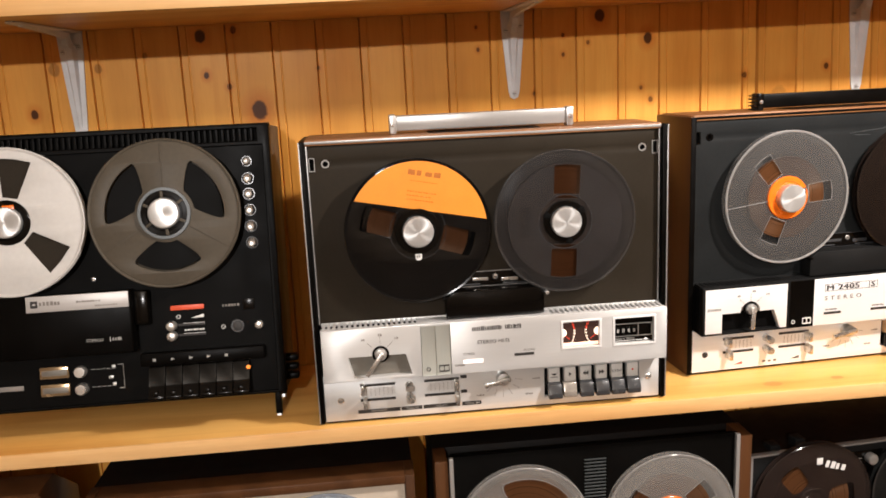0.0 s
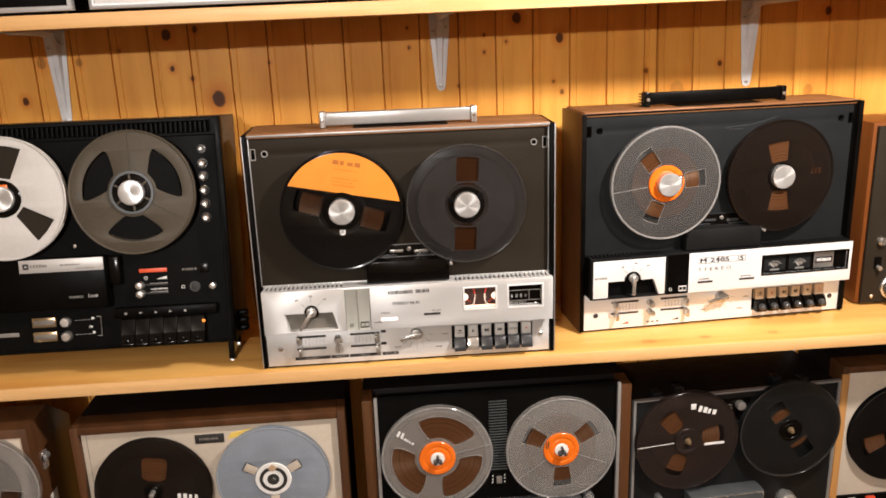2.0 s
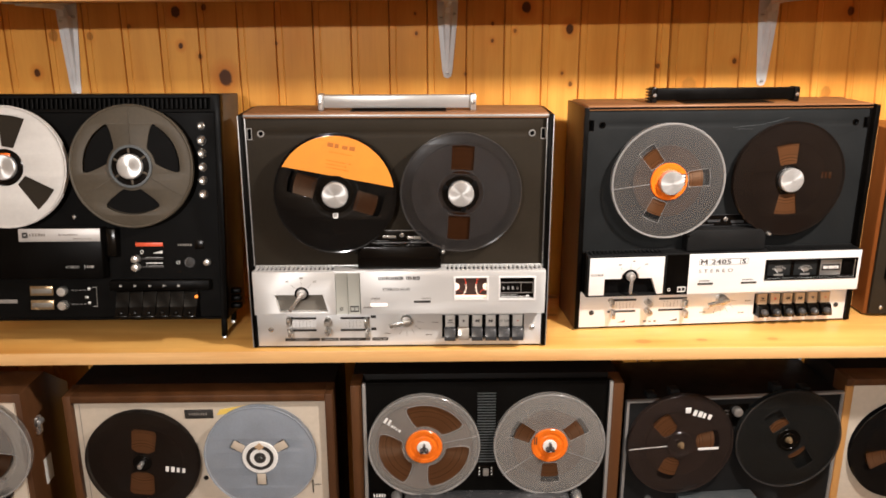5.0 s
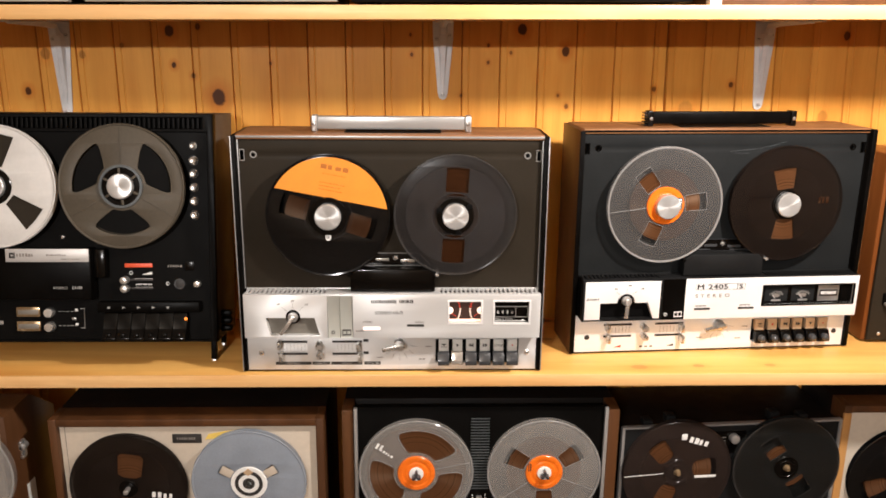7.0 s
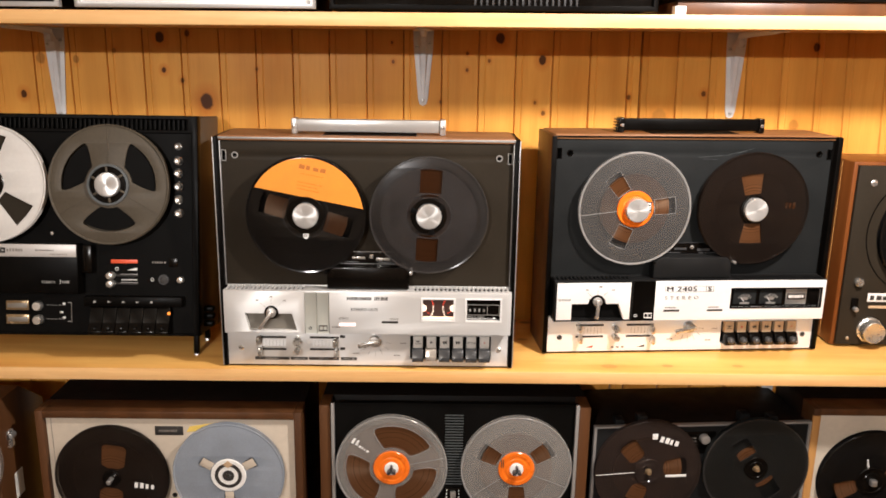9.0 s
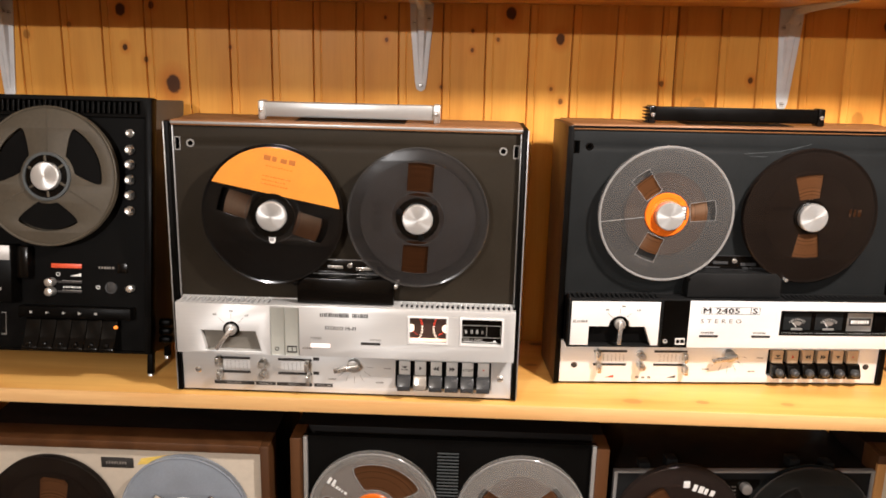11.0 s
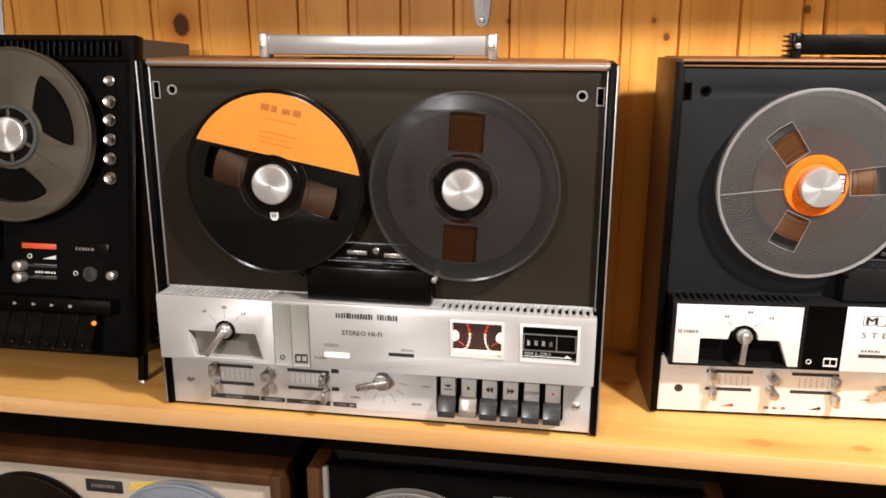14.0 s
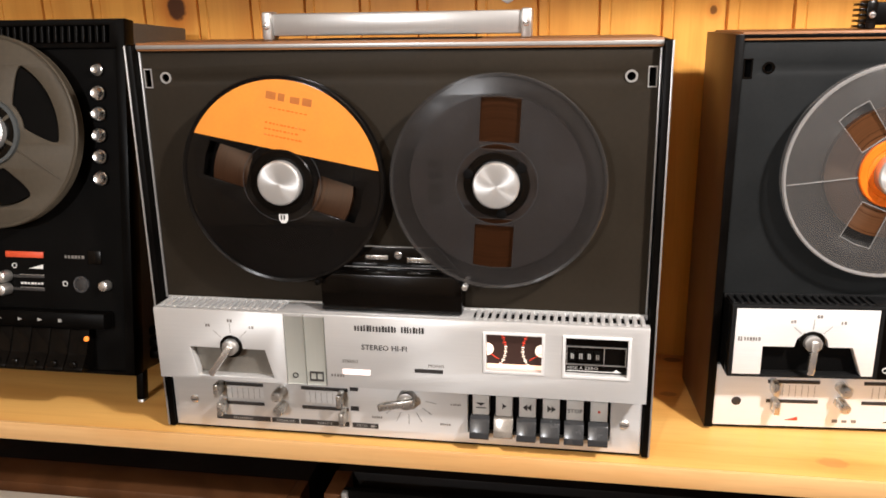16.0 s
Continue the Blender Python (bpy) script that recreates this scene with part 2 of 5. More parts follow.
RED_STRIP = plain("red_orange_strip", (0.72, 0.09, 0.03), 0.4, var=0.08)
ORANGE_LABEL = plain("orange_paper_label", (0.82, 0.27, 0.02), 0.5, var=0.05, scale=40, bump=0.08)
ORANGE_MARK = plain("dark_orange_print", (0.45, 0.13, 0.01), 0.5, var=0.1)
ORANGE_HUB = plain("orange_hub_plastic", (0.86, 0.17, 0.012), 0.25, var=0.08, scale=50, bump=0.03)
YELLOW = plain("yellow_sticker", (0.78, 0.55, 0.12), 0.5, var=0.08)
TEAL = plain("teal_button", (0.02, 0.22, 0.19), 0.35, var=0.1)
FL_CLEAR = plain("hazy_clear_plastic", (0.100, 0.095, 0.090), 0.22, var=0.06, alpha=0.34, bump=0.0)
FL_MILKY = plain("milky_clear_plastic", (0.33, 0.31, 0.285), 0.16, var=0.06, alpha=0.32, bump=0.0)
FL_RIM = plain("clear_plastic_rim", (0.38, 0.365, 0.35), 0.08, var=0.05, alpha=0.52, bump=0.02)
FL_BLUE = plain("milky_blue_plastic", (0.36, 0.405, 0.465), 0.16, var=0.08, alpha=0.50, bump=0.02)
FL_SMOKE = plain("smoked_plastic", (0.030, 0.027, 0.026), 0.24, var=0.08, alpha=0.32, bump=0.02)
FL_PALE_SMOKE = plain("pale_smoked_plastic", (0.040, 0.036, 0.035), 0.24, var=0.08, alpha=0.48, bump=0.02)
SMOKE_RIM = plain("smoked_plastic_rim", (0.045, 0.042, 0.040), 0.12, var=0.1, alpha=0.55, spec=0.7, bump=0.02)
FL_GREY_SMOKE = plain("grey_green_smoked_plastic", (0.010, 0.0105, 0.010), 0.13, var=0.1, alpha=0.82, bump=0.02)
PLATE_DULL = brushed("dull_silver_plate", (0.50, 0.48, 0.46), 0.42, 0, 0.3, 0.3)
CASE_VINYL = plain("grey_brown_vinyl", (0.075, 0.056, 0.040), 0.5, var=0.12, scale=20, bump=0.1, spec=0.2)
COVER_DARK = plain("dark_grey_plastic", (0.0105, 0.0105, 0.0105), 0.42, var=0.12, scale=30, bump=0.05, spec=0.12)
COVER_GREY = plain("blue_grey_enamel", (0.070, 0.078, 0.080), 0.35, 0.1, 0.1, 30, 0.05)
FL_BROWN = plain("brown_smoked_plastic", (0.028, 0.019, 0.016), 0.13, var=0.08, alpha=0.64, bump=0.02)
FL_DARK = plain("dark_smoked_plastic", (0.011, 0.0075, 0.006), 0.12, var=0.08, alpha=0.70, bump=0.02, spec=0.45)
FL_BLACK = plain("black_reel_plastic", (0.0050, 0.0046, 0.0044), 0.13, var=0.12, alpha=0.86, bump=0.02, spec=0.35)
FL_TAUPE = plain("taupe_reel_plastic", (0.074, 0.060, 0.042), 0.50, var=0.12, scale=14, bump=0.04, spec=0.25)
FL_WHITE = plain("white_painted_reel", (0.58, 0.56, 0.53), 0.55, 0.0, 0.05, 12, 0.03, spec=0.3)
GLOW_WHITE = glowing("lit_indicator", (1.0, 0.80, 0.76), 0.75)
GLOW_WARM = glowing("lit_meter_base", (1.0, 0.66, 0.48), 0.9)
GLOW_TICK = glowing("lit_scale_white", (1.0, 0.82, 0.66), 1.1)
GLOW_RED = glowing("lit_scale_red", (1.0, 0.07, 0.03), 0.6)
GLOW_FACE = glowing("lit_meter_face", (0.030, 0.012, 0.008), 0.7)
GLOW_ORANGE = glowing("orange_pilot_light", (1.0, 0.25, 0.03), 0.8)
BRASS_TINT = plain("brass_tinted_meter", (0.36, 0.25, 0.14), 0.2, 0.6, 0.2, 80, 0.05)


# ---- shapes ----
def finish(bm, name):
    bmesh.ops.recalc_face_normals(bm, faces=bm.faces)
    me = bpy.data.meshes.new(name)
    bm.to_mesh(me)
    bm.free()
    me.shade_smooth()
    me.set_sharp_from_angle(angle=radians(32))
    return me


def part(name, bm, material, parent=None, label=""):
    me = bm if isinstance(bm, bpy.types.Mesh) else finish(bm, name)
    me.materials.append(material)
    ob = new(name, me)
    ob.parent = parent
    if label:
        ob["label"] = label
    return ob


def box(x0, x1, y0, y1, z0, z1, bev=0.0008, bm=None, seg=2):
    bm = bm or bmesh.new()
    vs = bmesh.ops.create_cube(bm, size=1.0)["verts"]
    for v in vs:
        v.co = Vector((x0 if v.co.x < 0 else x1, y0 if v.co.y < 0 else y1, z0 if v.co.z < 0 else z1))
    bev = min(bev, 0.45 * min(abs(x1 - x0), abs(y1 - y0), abs(z1 - z0)))
    if bev > 0:
        bmesh.ops.bevel(bm, geom=list({e for v in vs for e in v.link_edges}), offset=bev, segments=seg, profile=0.5, affect="EDGES")
    return bm


def turned(profile, x=0.0, z=0.0, y=0.0, seg=40, bm=None):
    """A body turned round the y axis at (x, z): profile of (radius, y) from back to front."""
    bm = bm or bmesh.new()
    rings = []
    for r, d in profile:
        if r < 1e-6:
            rings.append([bm.verts.new((x, y + d, z))])
        else:
            rings.append([bm.verts.new((x + r * math.cos(2 * math.pi * k / seg), y + d, z + r * math.sin(2 * math.pi * k / seg))) for k in range(seg)])
    for a, b in zip(rings, rings[1:]):
        for k in range(seg):
            q = [a[k % len(a)], a[(k + 1) % len(a)], b[(k + 1) % len(b)], b[k % len(b)]]
            q = [v for i, v in enumerate(q) if v not in q[:i]]
            if len(q) > 2:
                bm.faces.new(q)
    return bm


def disc(r, d0, d1, x=0.0, z=0.0, bev=0.0006, seg=40, bm=None):
    """A solid disc or knob from depth d0 (back) to d1 (front, smaller)."""
    bev = min(bev, abs(d0 - d1) * 0.4, r * 0.4)
    return turned([(0, d0), (r, d0), (r, d1 + bev), (r - bev * 0.3, d1 + bev * 0.3), (r - bev, d1), (0, d1)], x, z, 0, seg, bm)


def ring(r_out, r_in, d0, d1, x=0.0, z=0.0, seg=40, bm=None):
    return turned([(r_in, d0), (r_out, d0), (r_out, d1), (r_in, d1), (r_in, d0)], x, z, 0, seg, bm)


def circle(r, x=0.0, z=0.0, n=56):
    return [(x + r * math.cos(2 * math.pi * k / n), z + r * math.sin(2 * math.pi * k / n)) for k in range(n)]


def softened(pts, times=2):
    for _ in range(times):
        pts = [p for a, b in zip(pts, pts[1:] + pts[:1]) for p in ((0.75 * a[0] + 0.25 * b[0], 0.75 * a[1] + 0.25 * b[1]), (0.25 * a[0] + 0.75 * b[0], 0.25 * a[1] + 0.75 * b[1]))]
    return pts


def rect(x0, x1, z0, z1):
    return [(x0, z0), (x1, z0), (x1, z1), (x0, z1)]


def plate(loops, y0, y1, bevel=0.0):
    """A flat plate in the upright plane from depth y0 (back) to y1 (front); further loops are holes."""
    cu = bpy.data.curves.new("plate", "CURVE")
    cu.dimensions, cu.fill_mode = "2D", "BOTH"
    for pts in loops:
        sp = cu.splines.new("POLY")
        sp.points.add(len(pts) - 1)
        for p, (x, z) in zip(sp.points, pts):
            p.co = (x, z, 0, 1)
        sp.use_cyclic_u = True
    half = abs(y0 - y1) / 2
    cu.bevel_depth = min(bevel, half * 0.6)
    cu.bevel_resolution = 1
    cu.offset = -cu.bevel_depth
    cu.extrude = max(half - cu.bevel_depth, 0.00005)
    ob = bpy.data.objects.new("plate", cu)
    me = bpy.data.meshes.new_from_object(ob)
    bpy.data.objects.remove(ob)
    bpy.data.curves.remove(cu)
    me.transform(Matrix.Translation((0, (y0 + y1) / 2, 0)) @ Matrix.Rotation(radians(90), 4, "X"))
    bm = bmesh.new()
    bm.from_mesh(me)
    bmesh.ops.remove_doubles(bm, verts=bm.verts, dist=0.000004)
    bm.to_mesh(me)
    bm.free()
    me.shade_smooth()
    me.set_sharp_from_angle(angle=radians(32))
    return me


def words(text, size, x, z, y, material, parent, spacing=1.0, name="lettering", wide=1.0, align="LEFT", bold=0.012):
    cu = bpy.data.curves.new(name, "FONT")
    cu.body, cu.size, cu.space_character, cu.extrude, cu.resolution_u, cu.align_x = text, size, spacing, 0.00012, 2, align
    ob = bpy.data.objects.new(name, cu)
    me = bpy.data.meshes.new_from_object(ob)
    bpy.data.objects.remove(ob)
    bm = bmesh.new()
    for k in (-1, 0, 1) if bold else (0,):
        copy = me.copy()
        copy.transform(Matrix.Translation((k * bold * size, 0, 0.00002 * k)))
        bm.from_mesh(copy)
        bpy.data.meshes.remove(copy)
    bm.to_mesh(me)
    bm.free()
    me.transform(Matrix.Translation((x, y, z)) @ Matrix.Rotation(radians(90), 4, "X") @ Matrix.Diagonal((wide, 1, 1, 1)))
    return part(name, me, material, parent)


def bars(x, z, width, height, y, count, material, parent, name="print_mark", tilt=0.0, seed=1):
    """Writing that stays plain: a row of small upright bars."""
    rng = random.Random(seed)
    bm = bmesh.new()
    step = width / count
    for k in range(count):
        w = step * rng.uniform(0.5, 0.82)
        box(k * step, k * step + w, -0.0001, 0.0001, 0, height * rng.choice((1, 1, 0.86)), 0, bm)
    bm.transform(Matrix.Translation((x, y, z)) @ Matrix.Rotation(-radians(tilt), 4, "Y"))
    return part(name, bm, material, parent)


def thing(name, m, label, category, group="", kind=""):
    ob = new(name)
    ob.empty_display_size = 0.05
    ob.matrix_basis = m
    return tagged(ob, label, category, group, kind)


def screw(x, z, y, parent, r=0.0035, material=None):
    s = part("screw", turned([(r, y), (r, y - 0.0008), (r * 0.7, y - 0.0018), (0, y - 0.0021)], x, z, 0, 20), material or CHROME, parent)
    part("slot", box(x - r * 0.75, x + r * 0.75, y - 0.00225, y - 0.0018, z - 0.0004, z + 0.0004, 0), INK, s)
    return s


# ---- tape reels ----
def arc_window(r0, r1, mid, half0, half1, soft=2, n=7):
    a = [(r0 * math.cos(radians(mid + half0 * (2 * k / n - 1))), r0 * math.sin(radians(mid + half0 * (2 * k / n - 1)))) for k in range(n + 1)]
    b = [(r1 * math.cos(radians(mid + half1 * (1 - 2 * k / n))), r1 * math.sin(radians(mid + half1 * (1 - 2 * k / n)))) for k in range(n + 1)]
    return softened(a + b, soft)


def slot_window(r0, r1, mid, half_width, half_outer=None, soft=1):
    w1 = half_outer or half_width
    c, s = math.cos(radians(mid)), math.sin(radians(mid))
    pts = [(r0, -half_width), ((r0 + r1) / 2, -(half_width + w1) / 2), (r1, -w1), (r1 * 1.02, 0), (r1, w1), ((r0 + r1) / 2, (half_width + w1) / 2), (r0, half_width)]
    return softened([(c * u - s * v, s * u + c * v) for u, v in pts], soft)


def reel(m, label, R, flange, windows, tape_r, tape, hub_r, hub, rim=None, cap=None, group="tape reels", edge_marks=(), lines=()):
    """A tape reel lying against a deck: origin at the middle of its back, front towards -y."""
    root = thing("tape_reel", m, label, "tape reel", group)
    part("back_flange", plate([circle(R), circle(0.004)], 0.0, -0.0016, 0.0004), flange, root)
    part("tape_pack", turned([(hub_r * 0.8, -0.0022), (tape_r, -0.0022), (tape_r, -0.0086), (hub_r * 0.8, -0.0086)], seg=72), tape, root)
    front = part("front_flange", plate([circle(R, n=80)] + windows + [circle(hub_r * 0.55)], -0.0094, -0.0112, 0.0004), flange, root)
    part("rim", turned([(R - 0.0015, -0.0110), (R, -0.0108), (R + 0.0008, -0.0118), (R - 0.0002, -0.0128), (R - 0.0022, -0.0122), (R - 0.0026, -0.0112), (R - 0.0015, -0.0110)], seg=80), rim or flange, front)
    part("hub", turned([(0.004, -0.0020), (hub_r, -0.0020), (hub_r, -0.0122), (hub_r - 0.001, -0.0132), (hub_r * 0.78, -0.0132), (hub_r * 0.74, -0.0122), (hub_r * 0.62, -0.0122), (hub_r * 0.58, -0.0130), (hub_r * 0.40, -0.0130), (0.004, -0.0126)], seg=48), hub, root)
    for k, w in enumerate(windows if rim else ()):
        big = [(x * 1.0, z * 1.0) for x, z in w]
        cx, cz = sum(p[0] for p in big) / len(big), sum(p[1] for p in big) / len(big)
        inner = [(cx + (x - cx) * 0.966, cz + (z - cz) * 0.966) for x, z in big]
        part("window_edge", plate([big, inner], -0.0111, -0.0119), rim, front)
    for a in lines:
        bm = box(hub_r, R - 0.002, -0.0118, -0.0112, -0.0005, 0.0005, 0)
        bm.transform(Matrix.Rotation(-radians(a), 4, "Y"))
        part("moulded_line", bm, rim or WHITE, front)
    return root


def spindle_cap(owner, x, y, z, r=0.019):
    cap = part("spindle_cap", turned([(0, -0.007), (r * 0.96, -0.007), (r, -0.0085), (r, -0.0185), (r - 0.0012, -0.0198), (r - 0.003, -0.0200), (0.0016, -0.0198), (0, -0.0196)], seg=56), SPUN, owner, "round turned aluminium reel cap")
    cap.location = (x, y, z)
    part("collar", disc(r * 0.7, 0.0, -0.008, bev=0.0004), BLACK, cap)
    return cap


def three_lobe(owner, x, y, z):
    centre = part("reel_centre", disc(0.0115, 0, -0.0022), WHITE, owner, "white reel centre")
    centre.location = (x, y, z)
    pts = []
    for k in range(60):
        a = 2 * math.pi * k / 60
        rr = 0.0048 + 0.0034 * math.cos(3 * (a - math.pi / 2))
        pts.append((rr * math.cos(a), rr * math.sin(a)))
    part("lobes", plate([pts], -0.0022, -0.013, 0.0006), KEY_GREY, centre)
    return centre


# ---- room shell ----
WALL_Y, SHELF_FRONT, SHELF_TOP, SHELF_LOW = 1.247, 0.995, 1.057, 1.038
UP_TOP, UP_LOW = 1.597, 1.578
wall_north = tagged(part("wall_north", box(-2.3, 2.9, WALL_Y + 0.012, WALL_Y + 0.10, 0, 2.45, 0), PLASTER), "wall clad with upright varnished pine boards", "wall", kind="structure")
tagged(part("wall_south", box(-2.3, 2.9, -3.1, -3.0, 0, 2.45, 0), PLASTER), "plain pale brown wall behind the camera", "wall", kind="structure")
tagged(part("wall_west", box(-2.4, -2.3, -3.1, WALL_Y + 0.1, 0, 2.45, 0), PLASTER), "plain pale brown side wall", "wall", kind="structure")
tagged(part("wall_east", box(2.9, 3.0, -3.1, WALL_Y + 0.1, 0, 2.45, 0), PLASTER), "plain pale brown side wall", "wall", kind="structure")
tagged(part("floor", box(-2.4, 3.0, -3.1, WALL_Y + 0.1, -0.1, 0, 0), FLOOR), "plain brown floor", "floor", kind="structure")
tagged(part("ceiling", box(-2.4, 3.0, -3.1, WALL_Y + 0.1, 2.45, 2.55, 0), CEILING), "plain dull cream ceiling", "ceiling", kind="structure")


RISE = 0.0086


def up_at(x):
    """How far the upper shelf, which is not quite level, lies above its mark at x."""
    return RISE * (x - 0.24)


def shelf(name, z0, z1, label, m=Matrix()):
    root = thing(name, m, label, "shelf", "wall shelves")
    part("board", box(-1.5, 2.1, SHELF_FRONT + 0.004, WALL_Y - 0.001, z0, z1, 0.0006), PINE_SHELF, root)
    part("front_edge", box(-1.5, 2.1, SHELF_FRONT, SHELF_FRONT + 0.0039, z0, z1, 0.0010), PINE_EDGE, root, "plain pale front edge")
    return root


shelf("shelf", SHELF_LOW, SHELF_TOP, "pale varnished pine shelf board carrying three tape recorders")
shelf("shelf", UP_LOW, UP_TOP, "pale varnished pine upper shelf board on steel brackets", pose(0.24, 0, 1.5875, 0, -0.4927, 0) @ pose(-0.24, 0, -1.5875))
shelf("shelf", 0.531, 0.55, "pale pine lower shelf board under the lower tape recorders")


def bracket(x, top, length=0.135, arm=0.20):
    """A pressed steel shelf bracket: origin on the wall under the board."""
    root = thing("shelf_bracket", pose(x, WALL_Y, top), "grey-white pressed steel shelf bracket screwed to the boards", "shelf bracket", "shelf brackets")
    L = length
    up = [(-0.0175, -0.001), (0.0175, -0.001), (0.0165, -0.03), (0.0085, -L + 0.012), (0.006, -L + 0.003), (0, -L), (-0.006, -L + 0.003), (-0.0085, -L + 0.012), (-0.0165, -0.03)]
    part("wall_plate", plate([up], -0.0002, -0.0028, 0.0008), BRACKET, root)
    bm = bmesh.new()
    # raised rib that tapers down the plate and runs out along the arm
    n = 14
    rows = []
    for k in range(n + 1):
        s = k / n
        if s < 0.5:
            u = s / 0.5
            z, y, w, h = -L * 0.86 + u * (L * 0.86 - 0.022), -0.0028, 0.003 + 0.006 * u, 0.001 + 0.010 * u * u
            a, b2 = Vector((0, y, z)), Vector((0, -1, -0.12))
        else:
            u = (s - 0.5) / 0.5
            ang = radians(90 * min(u * 2.2, 1))
            y = -0.0028 - 0.02 * math.sin(ang) - max(u - 0.4545, 0) / 0.5455 * (arm * 0.82 - 0.02)
            z = -0.022 + 0.0195 * (1 - math.cos(ang))
            w, h = 0.009 - 0.005 * u, 0.011 - 0.009 * u
            a, b2 = Vector((0, y, z)), Vector((0, -math.cos(ang), -math.sin(ang)))
        rows.append([bm.verts.new(a + Vector((-w, 0, 0))), bm.verts.new(a + Vector((-w * 0.55, 0, 0)) + b2 * h), bm.verts.new(a + Vector((w * 0.55, 0, 0)) + b2 * h), bm.verts.new(a + Vector((w, 0, 0)))])
    for a, b in zip(rows, rows[1:]):
        for k in range(3):
            bm.faces.new((a[k], a[k + 1], b[k + 1], b[k]))
    bm.faces.new(rows[0])
    bm.faces.new(rows[-1][::-1])
    part("rib", bm, BRACKET, root)
    me = plate([[(-0.0175, 0), (0.0175, 0), (0.0085, arm - 0.01), (0.004, arm), (-0.004, arm), (-0.0085, arm - 0.01)]], 0, -0.0024, 0.0006)
    me.transform(Matrix.Rotation(radians(90), 4, "X") @ Matrix.Translation((0, 0, 0)))
    part("arm", me, BRACKET, root)
    for sx, sz in ((0.0105, -0.022), (-0.0105, -0.028), (0, -L + 0.0085)):
        screw(sx, sz, -0.0028, root, 0.0036, STEEL)
    return root


for bx, bl in ((-0.385, 0.16), (0.244, 0.128), (0.784, 0.142)):
    bracket(bx, UP_LOW + up_at(bx) - 0.0003, bl + up_at(bx))
    bracket(bx + (0.126 if bx > 0.5 else 0), SHELF_LOW, 0.16)


# ---- recorder with two reels above a control block ----
def portable_recorder(m, label, style):
    root = thing("tape_recorder", m, label, "tape recorder", "tape recorders on the shelf")
    first = style == "silver"
    deck = DECK_BROWN if first else DECK_SLATE
    # walnut side darker than the walnut top: that face's shade is in the tone
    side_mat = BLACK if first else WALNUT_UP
    metal = SILVER if first else SILVER_LIGHT
    edge = TRIM if first else BLACK
    # case
    for sx in (-1, 1):
        x0, x1 = sorted((sx * 0.2205, sx * 0.2275))
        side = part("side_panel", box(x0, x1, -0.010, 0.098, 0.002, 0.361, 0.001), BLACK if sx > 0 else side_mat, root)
        thin = 0.0055 if first else 0.0
        part("edge_trim", box(x0 + thin * (sx > 0), x1 - thin * (sx < 0), -0.0112, -0.0098, 0.003, 0.3605, 0.0004), edge, side)
        part("inner_strip", box(sx * 0.2188 - 0.0008, sx * 0.2188 + 0.0008, -0.0022, 0.0, 0.132, 0.355, 0.0004), edge, root)
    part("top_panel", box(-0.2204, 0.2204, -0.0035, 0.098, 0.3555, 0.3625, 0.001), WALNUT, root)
    part("top_strip", box(-0.2204, 0.2204, -0.0042, -0.0036, 0.3574, 0.3605, 0.0006), edge, root)
    part("back_panel", box(-0.2202, 0.2202, 0.090, 0.096, 0.004, 0.355, 0.001), BLACK_MATT, root)
    part("bottom_panel", box(-0.2202, 0.2202, -0.004, 0.090, 0.0025, 0.008, 0.001), BLACK_MATT, root)
    for fx in (-0.2, 0.2):
        for fy in (0.012, 0.078):
            bm = turned([(0, 0.0), (0.008, 0.0), (0.009, -0.0026), (0, -0.0026)], seg=20)
            bm.transform(Matrix.Translation((fx, fy, 0)) @ Matrix.Rotation(radians(-90), 4, "X"))
            part("foot", bm, BLACK_MATT, root)
    holes = [circle(0.0034, sx * 0.197, 0.333, 20) for sx in (-1, 1)] + [rect(sx * 0.2133 - 0.003, sx * 0.2133 + 0.003, 0.325, 0.340) for sx in (-1, 1)]
    part("deck_plate", plate([rect(-0.2178, 0.2178, 0.128, 0.3545)] + holes, 0.003, 0.0, 0.0004), deck, root)
    part("deck_base", box(-0.2176, 0.2176, 0.010, 0.014, 0.12, 0.352, 0), BLACK_MATT, root)
    for sx in (-1, 1):
        part("eyelet", ring(0.0050, 0.0034, 0.0, -0.0010, sx * 0.197, 0.333, 24), TRIM if first else BLACK_GLOSS, root)
        part("slot_frame", plate([rect(sx * 0.2133 - 0.0036, sx * 0.2133 + 0.0036, 0.3242, 0.3408), rect(sx * 0.2133 - 0.0027, sx * 0.2133 + 0.0027, 0.3252, 0.3398)], 0, -0.0008), TRIM if first else BLACK_GLOSS, root)
    # control block
    TRAP = [(-0.185, 0.096), (-0.114, 0.096), (-0.107, 0.069), (-0.179, 0.069)]
    if not first:
        TRAP = [(-0.1890, 0.094), (-0.163, 0.094), (-0.1613, 0.1015), (-0.156, 0.107), (-0.149, 0.109), (-0.142, 0.107), (-0.1367, 0.1015), (-0.135, 0.094), (-0.115, 0.094), (-0.105, 0.066), (-0.1890, 0.066)]
    METER = rect(0.085, 0.132, 0.0885, 0.1215) if first else rect(0.066, 0.213, 0.0855, 0.1175)
    COUNTER = rect(0.152, 0.203, 0.0880, 0.1215)
    body = metal if first else COVER_DARK
    part("block_core", box(-0.2165, 0.2195, -0.0195, 0.0, 0.0645, 0.128, 0.0006), BLACK_MATT, root)
    left_face = part("left_faceplate", plate([rect(-0.217, -0.0945, 0.0645, 0.1318), TRAP] if first else [rect(-0.2165, -0.0925, 0.0645, 0.1318), rect(-0.213, -0.096, 0.067, 0.1295)], -0.0196, -0.032, 0.0008), body, root)
